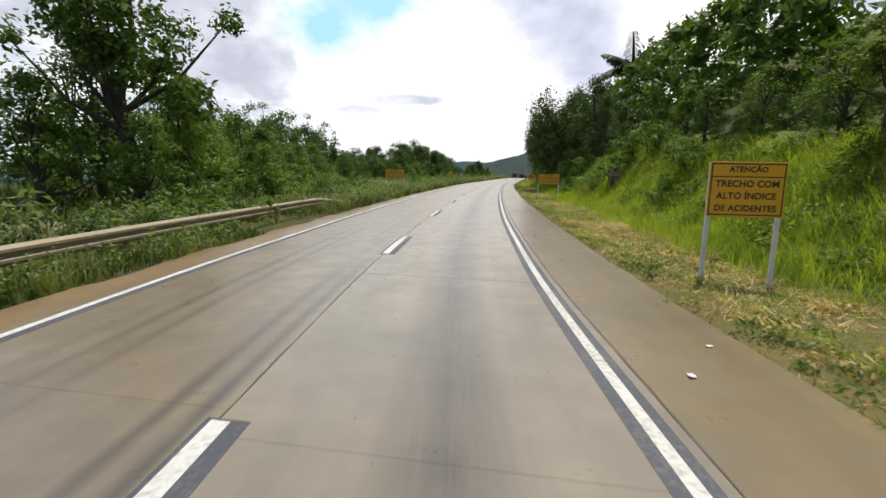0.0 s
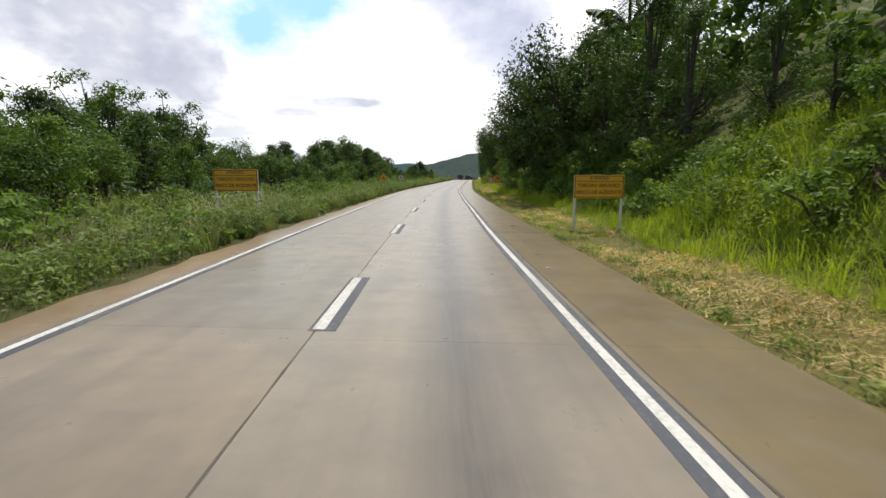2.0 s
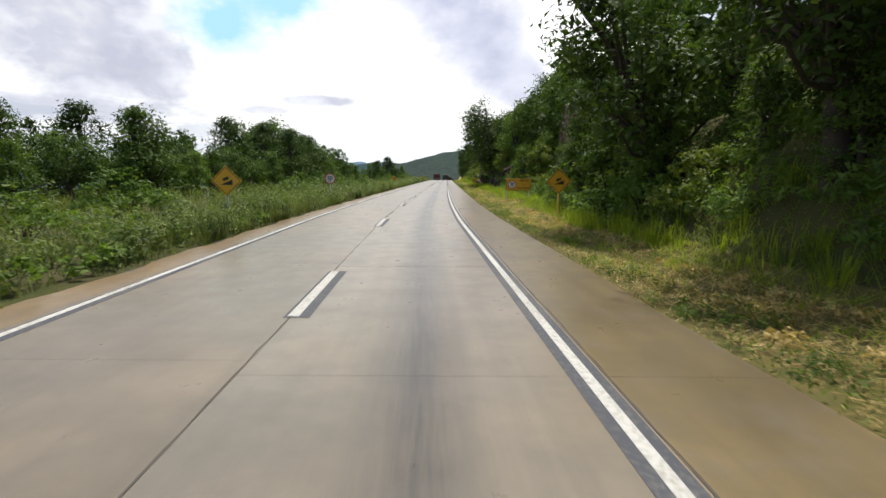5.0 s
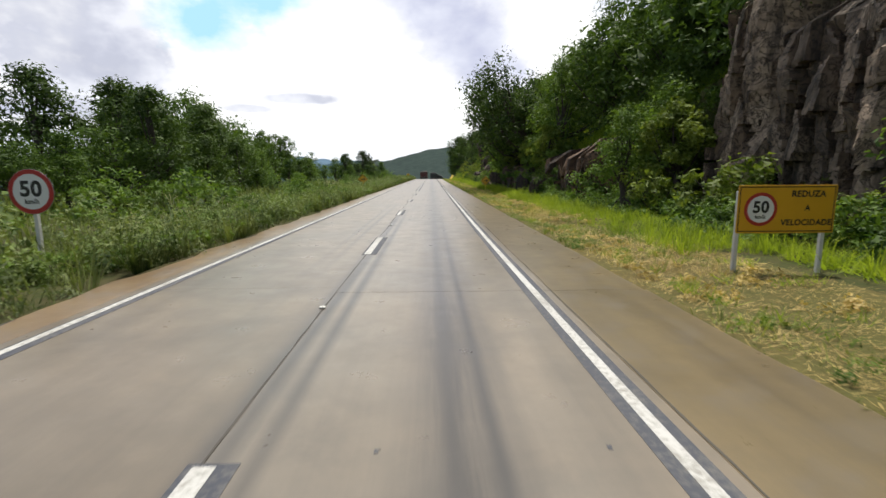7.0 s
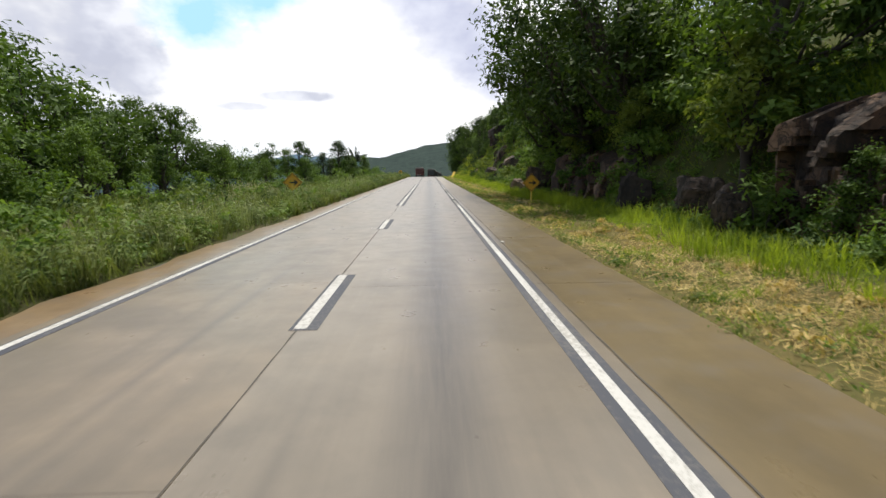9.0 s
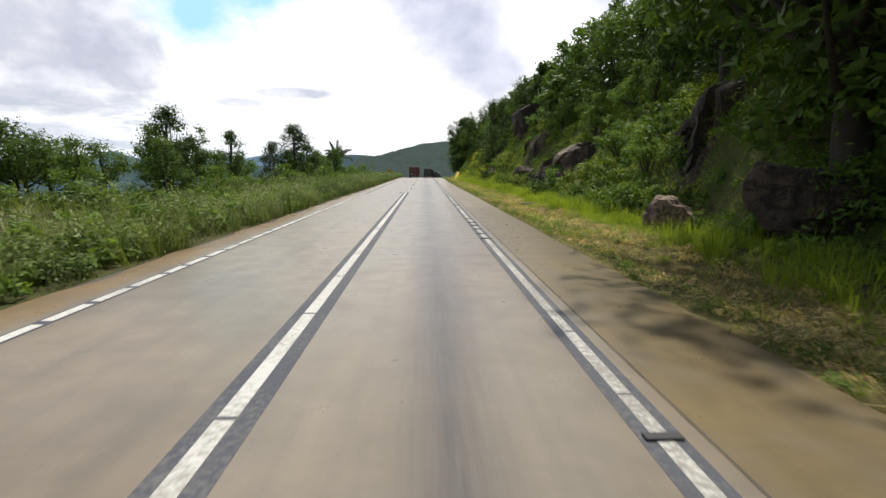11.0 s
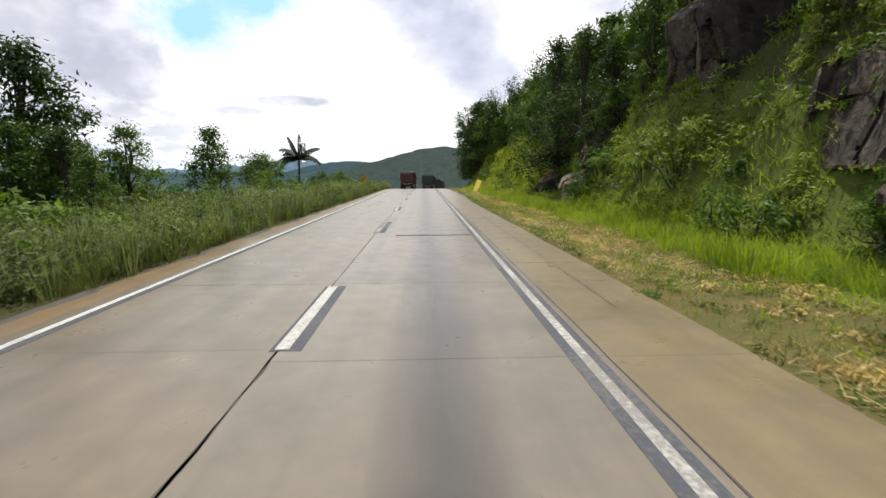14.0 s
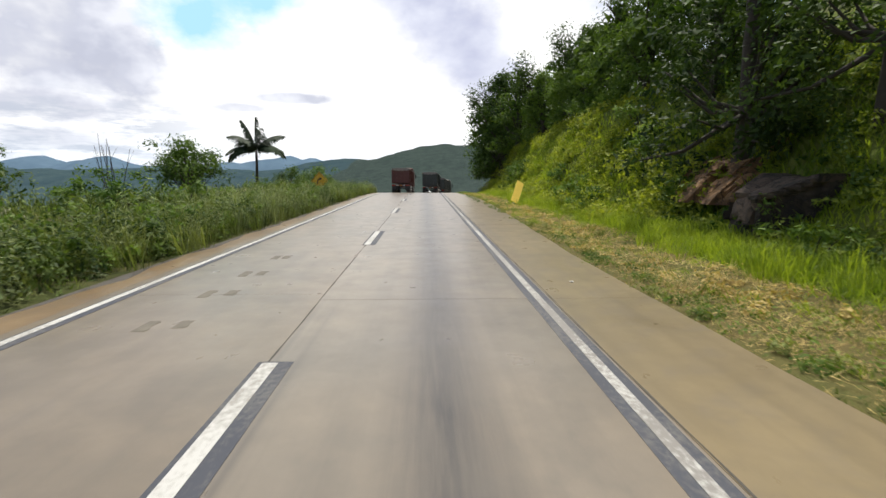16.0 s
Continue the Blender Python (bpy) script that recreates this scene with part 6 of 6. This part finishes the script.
# ---- guard rail ----
def guard_rail():
    s = empty("guard_rail")
    prof = [(0.0, 0.31), (0.07, 0.25), (0.07, 0.20), (0.0, 0.16), (0.0, 0.12), (0.07, 0.08), (0.07, 0.03), (0.0, -0.03)]
    ys = list(np.arange(-14, 29.6, 0.8))
    V, Q = [], []

    def lie(y):
        drop = max(0.0, (y - 24.5) / 5.0)
        return 0.44 - 0.40 * drop, -5.35 - 0.25 * drop
    n = len(prof)
    for y in ys:
        z, u = lie(y)
        for back in (0.0, -0.006):
            for dx, dz in prof:
                x, yy = road_xy(u + dx + back, y)
                V.append((x, yy, z + dz))
    for i in range(len(ys) - 1):
        a, b = i * 2 * n, (i + 1) * 2 * n
        for k in range(n - 1):
            Q.append((a + k, a + k + 1, b + k + 1, b + k))
            Q.append((a + n + k, b + n + k, b + n + k + 1, a + n + k + 1))
        Q.append((a, b, b + n, a + n))
        Q.append((a + n - 1, a + 2 * n - 1, b + 2 * n - 1, b + n - 1))
    part("beam", np_mesh("beam", V, Q, mat=M_GALV), None, s, "weathered W-shaped steel beam")
    for y in np.arange(-12, 28, 4.0):
        z, u = lie(y)
        x, yy = road_xy(u - 0.12, y)
        g = sit(u, y)
        part("post", box(0.12, 0.16, z + 0.30 - g + 0.3, (x, yy, (z + 0.30 + g - 0.3) / 2), 0.01), M_GALV, s)
    tagged(s, "weathered steel guard rail sinking into roadside grass", "guard rail")


guard_rail()


# ---- drain inlet, litter ----
def drain():
    s = empty("drain_inlet", pose(6.25, 196.6, sit(abs_u(6.25, 196.6), 196.6), 0, 0, 4))
    part("headwall", box(0.95, 0.14, 0.42, (0, 0, 0.0), 0.02), M_CEMENT, s)
    for sx in (-1, 1):
        part("wing_wall", box(0.12, 0.8, 0.36, (sx * 0.415, 0.47, -0.02), 0.02, turn=pose(0, 0, 0, -4, 0, sx * 5)), M_CEMENT, s)
    part("lid", box(0.66, 0.6, 0.06, (0.02, 0.42, 0.12), 0.01, turn=pose(0, 0, 0, -6, 2, 3)), M_CEMENT, s, "broken concrete lid")
    tagged(s, "weathered tan concrete drain inlet in the mown verge", "drain")


drain()


def litter(u, y, size, seed, label):
    rng = np.random.default_rng(seed)
    bm = bmesh.new()
    bmesh.ops.create_grid(bm, x_segments=5, y_segments=4, size=0.5)
    for v in bm.verts:
        v.co = (v.co.x * size * 1.5, v.co.y * size, 0.3 * size * rng.uniform(0, 1))
    bmesh.ops.solidify(bm, geom=bm.faces[:], thickness=0.006)
    x, yy = road_xy(u, y)
    z = (0.012 if -4.4 < u < 5.4 else sit(u, y) + 0.10)
    ob = part("litter", bm, M_PAPER)
    ob.matrix_world = pose(x, yy, z, 0, 0, rng.uniform(0, 360))
    tagged(ob, label, "litter", "litter along the road")


for i, (u, y, s) in enumerate(((7.1, 69.0, 0.42), (6.7, 69.4, 0.3), (4.35, 8.0, 0.16), (5.0, 9.0, 0.12), (4.2, 21.5, 0.12), (4.4, 27.2, 0.22), (4.1, 41, 0.14), (6.1, 60.3, 0.35), (6.4, 61.2, 0.25), (5.9, 66, 0.25), (4.5, 66.5, 0.12),
                                  (4.2, 199.2, 0.16), (4.1, 210.2, 0.14), (4.3, 226.0, 0.16), (4.5, 247.2, 0.12), (6.6, 210, 0.2), (7.4, 58.0, 0.3), (4.6, 239.0, 0.1))):
    litter(u, y, s * 0.42, 300 + i, "crumpled pale scrap of litter on the ground")


# ---- vehicles ----
def wheel(parent, x, y, r=0.50, w=0.28):
    t = part("tyre", disc(r, w, (x, y, r), "x", 24), M_TYRE, parent)
    part("rim", disc(r * 0.58, w + 0.02, (x, y, r), "x", 16), M_RIM, t)


def trailer(name, m, length, body_mat, label, height=3.0, axles=3, cab=True):
    """A tipper trailer with ribbed sides, rolled tarpaulin, lamps, guards and wheels. Its tail stands at y = 0."""
    s = empty(name, m)
    w, z0 = 2.55, 1.25
    h = height - z0
    bm = box(w - 0.1, length, h, (0, length / 2, z0 + h / 2), 0.04)
    body = part("body", bm, body_mat, s)
    for k in range(5):
        part("rib", box(0.09, 0.06, h - 0.12, (-1.1 + 0.55 * k, -0.03, z0 + h / 2), 0.01), body_mat, body)
    for sx in (-1, 1):
        for k in range(int(length / 0.9)):
            part("side_rib", box(0.06, 0.09, h - 0.1, (sx * (w / 2 - 0.02), 0.5 + 0.9 * k, z0 + h / 2), 0.01), body_mat, body)
    bm = bmesh.new()
    bmesh.ops.create_cone(bm, cap_ends=True, segments=20, radius1=w / 2, radius2=w / 2, depth=length + 0.1, matrix=Matrix.Translation((0, length / 2, height)) @ Matrix.Diagonal((1, 1, 0.16, 1)) @ pose(0, 0, 0, 90))
    part("tarpaulin", bm, M_TARP, s, "faded tarpaulin cover")
    part("chassis", box(0.9, length + (2.0 if cab else 0), 0.25, (0, length / 2 + (1.0 if cab else 0), 1.08), 0.02), M_FRAME, s)
    part("bumper", box(2.4, 0.12, 0.18, (0, -0.05, 0.55), 0.02), M_FRAME, s)
    lamp_bar = part("lamp_bar", box(2.45, 0.08, 0.22, (0, -0.06, 0.98), 0.02), body_mat, s)
    for x in (-1.08, -0.82, 0.82, 1.08):
        part("tail_lamp", disc(0.085, 0.05, (x, -0.11, 0.98)), M_LAMP, lamp_bar)
    for x in (-0.45, 0, 0.45):
        part("reflector", box(0.3, 0.02, 0.09, (x, -0.11, 0.98), 0), M_FACE if x else M_AMBER, lamp_bar)
    for sx in (-1, 1):
        part("mudflap", box(0.62, 0.03, 0.62, (sx * 0.9, 0.05, 0.62), 0.01), M_FRAME, s)
        for k in range(axles):
            wheel(s, sx * 0.98, 0.9 + 1.25 * k, w=0.52)
    if cab:
        c = part("cab", box(2.5, 2.1, 2.45, (0, length + 1.9, 2.05), 0.12), body_mat, s)
        part("cab_roof_fairing", box(2.2, 1.5, 0.55, (0, length + 1.8, 3.5), 0.15), body_mat, c)
        for sx in (-1, 1):
            part("mirror", box(0.12, 0.2, 0.6, (sx * 1.45, length + 2.6, 2.5), 0.03), M_FRAME, c)
            wheel(s, sx * 1.05, length + 2.2, w=0.3)
            wheel(s, sx * 0.98, length - 0.3, w=0.52)
    tagged(s, label, "truck", "trucks ahead on the road")
    return s


def on_road(u, y):
    x, yy = road_xy(u, y)
    slope = math.degrees(math.atan2(float(road_z(y + 4) - road_z(y)), 4))
    return pose(x, yy, float(road_z(y)), 0, 0, heading(y + 3)) @ pose(0, 0, 0, slope, 0, 0)


trailer("tipper_truck", on_road(-1.75, 304.0), 8.0, M_BODY, "oxide-red tipper truck with grey tarpaulin in the overtaking lane", 3.1)
trailer("tipper_truck", on_road(1.6, 318.0), 7.5, M_BODY2, "dark grey-green tipper truck on the crest", 3.3, cab=False)
trailer("tipper_truck", on_road(2.0, 330.0), 8.5, M_BODY2, "dark truck trailer turning into the bend", 3.2)


def hatchback():
    s = empty("car", on_road(-1.75, 338))
    bm = box(1.72, 4.0, 0.62, (0, 2.0, 0.62), 0.14)
    box(1.5, 2.3, 0.55, (0, 1.75, 1.18), 0.2, bm)
    part("body", bm, M_CAR, s, smooth=False)
    part("rear_window", box(1.25, 0.03, 0.36, (0, 0.60, 1.2), 0.01, turn=pose(0, 0, 0, -22, 0, 0)), M_GLASS, s)
    for sx in (-1, 1):
        part("tail_lamp", box(0.2, 0.06, 0.28, (sx * 0.7, 0.0, 0.78), 0.02), M_LAMP, s)
        for yy in (0.75, 3.2):
            wheel(s, sx * 0.75, yy, 0.31, 0.2)
    tagged(s, "small white hatchback car ahead of the trucks", "car")


hatchback()

# ---- the road: concrete slabs, painted lines ----
bed_y = np.concatenate([np.arange(-70, 420, 3.0)])
V, Q = [], []
for y in bed_y:
    for u in (-4.5, float(shoulder_u(y)) - 0.02):
        V.append((xc(y) + u, y, road_z(y) - 0.022))
for i in range(len(bed_y) - 1):
    Q.append((2 * i, 2 * i + 1, 2 * i + 3, 2 * i + 2))
road = tagged(new("road", np_mesh("road", V, Q, mat=M_JOINT)), "two-lane concrete highway with painted lines", "road", kind="structure")


def strip_mesh(name, u0, u1, y0, y1, lift, thick, mat, step=1.5, gap=0.0, ragged=0.0, seed=0):
    """A slab or a painted strip that follows the road, with sides."""
    n = max(2, int(math.ceil((y1 - y0) / step)) + 1)
    ys = np.linspace(y0 + gap, y1 - gap, n)
    f0 = u0 if callable(u0) else (lambda y: y * 0 + u0)
    f1 = u1 if callable(u1) else (lambda y: y * 0 + u1)
    a, b = f0(ys) + gap, f1(ys) - gap
    if ragged:
        rg = np.random.default_rng(seed + 500)
        b = b + rg.uniform(-ragged, ragged, n)
    z = road_z(ys) + lift
    rows = [np.stack([xc(ys) + a, ys, z - thick], -1), np.stack([xc(ys) + a, ys, z], -1), np.stack([xc(ys) + b, ys, z], -1), np.stack([xc(ys) + b, ys, z - thick], -1)]
    uvr = [np.stack([a, ys], -1), np.stack([a, ys], -1), np.stack([b, ys], -1), np.stack([b, ys], -1)]
    V, UV = np.concatenate(rows), np.concatenate(uvr)
    i = np.arange(n - 1)
    Q = np.concatenate([np.stack([k * n + i, k * n + i + 1, (k + 1) * n + i + 1, (k + 1) * n + i], -1) for k in range(3)])
    Q = np.concatenate([Q, [(0, n, 2 * n, 3 * n)], [(n - 1, 4 * n - 1, 3 * n - 1, 2 * n - 1)]])
    return np_mesh(name, V, Q[:, ::-1], mat=mat, uv=UV)


def strip(name, *a, **k):
    ob = new(name, strip_mesh(name, *a, **k))
    ob.parent = road
    return ob


# slabs: two lanes and the right-hand shoulder, cut every six metres
rng = random.Random(9)
for y0 in range(-24, 300, 6):
    o = rng.uniform(-0.05, 0.05)
    strip("slab", -3.72, -0.02, y0 + 0.4, y0 + 6.4, 0.0, 0.02, M_LEFT, gap=0.0025)
    strip("slab", -0.02, 3.78, y0, y0 + 6, 0.0 + 0.002 * rng.random(), 0.02, M_RIGHT, gap=0.0025)
    strip("slab", 3.78, shoulder_u, y0, y0 + 6, -0.004 * rng.random(), 0.02, M_SHOULDER if y0 < 188 else M_SHOULDER2, gap=0.0025, ragged=0.03, seed=y0)
strip("slab", -3.72, 3.78, 300.4, 418, 0.0, 0.02, M_LEFT, 3.0)
strip("slab", 3.78, shoulder_u, 300.0, 418, 0.0, 0.02, M_SHOULDER2, 3.0)
strip("left_strip", lambda y: -4.5 + 0.22 * np.clip((y - 150) / 70, 0, 1) + 0.10 * np.sin(y * 1.3) + 0.06 * np.sin(y * 3.1), -3.73, -24, 418, -0.004, 0.02, M_STRIP, 0.6)

# lines: dark borders under white paint; the painted edges wander a little from the plan's centre line
def right_line(off):
    return lambda y: off + np.interp(y, [0, 30, 62, 90, 125, 190, 215, 245, 300], [3.51, 3.51, 3.62, 3.55, 3.44, 3.46, 3.52, 3.58, 3.58])


def left_line(off):
    return lambda y: off - np.interp(y, [0, 60, 90, 120, 300], [3.54, 3.52, 3.48, 3.43, 3.42])


def edge_strip(name, line, o0, o1, *a, **k):
    return strip(name, line(o0), line(o1), *a, **k)


for a, b in ((-24, 60), (60, 164), (206, 300), (300, 400)):
    edge_strip("line_border", right_line, -0.19, 0.17, a, b, 0.004, 0.004, M_BLACK)
    edge_strip("edge_line", right_line, -0.062, 0.062, a, b, 0.008, 0.004, M_WHITE if b < 200 else M_WORN)
    edge_strip("line_border", left_line, -0.10, 0.19, a, b, 0.004, 0.004, M_BLACK)
    edge_strip("edge_line", left_line, -0.065, 0.055, a, b, 0.008, 0.004, M_WHITE)
edge_strip("line_border", right_line, -0.19, 0.17, 164, 206, 0.004, 0.004, M_BLACK)
edge_strip("line_border", left_line, -0.12, 0.12, 164, 206, 0.004, 0.004, M_BLACK)
strip("line_border", -0.22, 0.27, 164, 209.3, 0.004, 0.004, M_BLACK)
y = 164.0
while y < 205.5:
    ln = rng.uniform(0.8, 1.15)
    edge_strip("edge_line", left_line, -0.08, 0.08, y, y + ln - 0.16, 0.008, 0.004, M_WHITE, 0.6)
    y += ln
y = 164.0
while y < 205.5:
    ln = rng.uniform(1.0, 3.2)
    edge_strip("edge_line", right_line, -0.07, 0.07, y, y + ln - 0.03, 0.008, 0.004, M_WORN, 0.6)
    y += ln
y = 164.0
while y < 209.0:
    ln = min(rng.uniform(1.6, 3.4), 209.2 - y)
    strip("centre_line", -0.08, 0.09, y, y + ln - 0.06, 0.008, 0.004, M_WHITE, 0.8)
    y += ln
for far in (6.2, 17.7, 28.7, 39.7, 50.6, 61.5, 72.2, 83.4, 96.0, 108.85, 121.4, 133.4, 145.0, 156.0, 219.7, 243.3, 255.6, 267.5, 279.2, 290.8):
    strip("line_border", -0.13, 0.25, far - 3.38, far + 0.04, 0.004, 0.004, M_BLACK)
    strip("centre_line", -0.08, 0.09, far - 3.32, far, 0.008, 0.004, M_WHITE)

M_TAN = plain("dusty_yellow_stud", (0.36, 0.26, 0.10), 0.7, var=0.2, scale=12)
# rumble bars over the edge lines, dark grooves in the paint
for y in (166.3, 168.0, 169.2, 180.0, 181.1, 182.3, 183.4, 184.4, 185.8, 193.3, 203.2, 205.0):
    bm = box(0.30, 0.10, 0.022, (0, 0, 0.011), 0.006)
    ob = part("road_stud", bm, M_TAN if y in (185.8, 205.0) else M_FRAME)
    x, yy = road_xy(float(right_line(0.0)(y)), y)
    ob.matrix_world = pose(x, yy, 0.008, 0, 0, heading(y))
    tagged(ob, "worn dark raised road stud on the edge line", "road stud", "road studs")

for u, y in ((0.07, 100.85), (3.86, 100.67), (0.03, 125.24), (3.78, 124.96), (-0.04, 65.09), (3.92, 53.55), (3.89, 131.86), (-0.05, 113.0), (3.80, 149.0)):
    ob = part("road_stud", box(0.095, 0.085, 0.022, (0, 0, 0.011), 0.007), M_PAPER)
    x, yy = road_xy(u, y)
    ob.matrix_world = pose(x, yy, 0.008, 0, 0, heading(y))
    tagged(ob, "dirty white raised road stud beside a painted line", "road stud", "road studs")

# cracks and patched joints
def crack(u0, u1, y, w, seed):
    """A thin wandering crack or a filled joint across a slab."""
    rg = np.random.default_rng(seed)
    n = int((u1 - u0) / 0.05) + 2
    u = np.linspace(u0, u1, n)
    yy = y + np.cumsum(rg.normal(0, 0.004, n))
    half = w * rg.uniform(0.03, 0.35, n)
    top = road_z(yy) + 0.0042
    V = np.concatenate([np.stack([xc(yy) + u, yy - half, top], -1), np.stack([xc(yy) + u, yy + half, top], -1)])
    i = np.arange(n - 1)
    ob = new("crack", np_mesh("crack", V, np.stack([i, i + 1, n + i + 1, n + i], -1), mat=M_JOINT))
    ob.parent = road


for k, (u0, u1, y, w) in enumerate(((0.0, 3.5, 195.6, 0.025), (-1.3, 0.45, 101.9, 0.02), (2.2, 2.55, 101.8, 0.09), (2.6, 3.2, 101.8, 0.02), (-2.3, -2.15, 102.5, 0.05), (-1.25, -1.05, 102.0, 0.06), (0.45, 1.72, 195.2, 0.30), (3.85, 5.2, 202.6, 0.03), (3.85, 5.2, 201.9, 0.03),
                                    (3.85, 5.4, 199.9, 0.05), (-2.3, -1.5, 194.4, 0.03), (3.85, 5.3, 60.5, 0.02), (-3.4, 3.4, 60.9, 0.02), (-2.9, -2.2, 195.2, 0.03), (0.8, 1.1, 197.3, 0.04), (-3.4, 5.4, 219.96, 0.04), (3.85, 4.9, 202.0, 0.09), (3.85, 4.9, 202.8, 0.09), (3.85, 5.45, 199.6, 0.12))):
    crack(u0, u1, y, w, 700 + k)


def long_crack(u, y0, y1, w, seed, stray=0.004):
    """The open joint between two lanes, ragged along its length."""
    rg = np.random.default_rng(seed)
    ys = np.arange(y0, y1, 0.35)
    n = len(ys)
    uu = u + 0.012 * wave(ys, ys * 0, 2.0, seed) + rg.normal(0, stray, n)
    half = w * rg.uniform(0.15, 0.7, n)
    V = np.concatenate([np.stack([xc(ys) + uu - half, ys, road_z(ys) + 0.0035], -1), np.stack([xc(ys) + uu + half, ys, road_z(ys) + 0.0035], -1)])
    i = np.arange(n - 1)
    ob = new("crack", np_mesh("crack", V, np.stack([i, n + i, n + i + 1, i + 1], -1), mat=M_JOINT))
    ob.parent = road


long_crack(-0.03, -20, 164, 0.022, 3)
long_crack(-0.03, 209, 300, 0.024, 4)
long_crack(4.7, 218, 236, 0.010, 5)
long_crack(3.80, -20, 300, 0.02, 6)
long_crack(-0.03, 210.5, 217.0, 0.045, 7, 0.014)
long_crack(-0.06, 97, 101.7, 0.03, 8)
long_crack(0.03, 97, 101.7, 0.025, 9)

strip("skid_mark", -0.52, -0.36, 208.0, 209.3, 0.004, 0.004, M_PATCH, 0.4)

# a patched joint, and a dash worn into thin stripes
for u0, u1, y0, y1 in ((0.72, 1.98, 227.43, 227.64), (1.98, 3.34, 227.40, 227.61)):
    strip("patch", u0, u1, y0, y1, 0.004, 0.004, M_PATCH, 0.03, ragged=0.012, seed=int(u0 * 100))
for u in (1.22, 3.0):  # filled core holes
    strip("patch", u - 0.02, u + 0.02, 108.98, 109.04, 0.004, 0.004, M_BLACK, 0.03, ragged=0.01, seed=int(u * 100))
crack(0.6, 3.4, 227.68, 0.05, 790)
crack(0.7, 3.4, 227.36, 0.05, 791)
strip("line_border", -0.13, 0.27, 228.3, 232.6, 0.004, 0.004, M_BLACK)
for u0, u1 in ((-0.085, -0.035), (-0.015, 0.03), (0.05, 0.085)):
    strip("centre_line", u0, u1, 228.35, 232.5, 0.008, 0.004, M_WORN, 0.8)

for k, y in enumerate((244.5, 246.3, 248.0, 250.0)):  # short scuffs in the left lane
    for u in (-2.15 + 0.03 * k, -1.7 - 0.04 * k):
        strip("skid_mark", u, u + 0.17, y + 0.12 * math.sin(7 * u), y + 0.4, 0.003, 0.003, M_SKIDL, 0.06, ragged=0.03, seed=int(y))
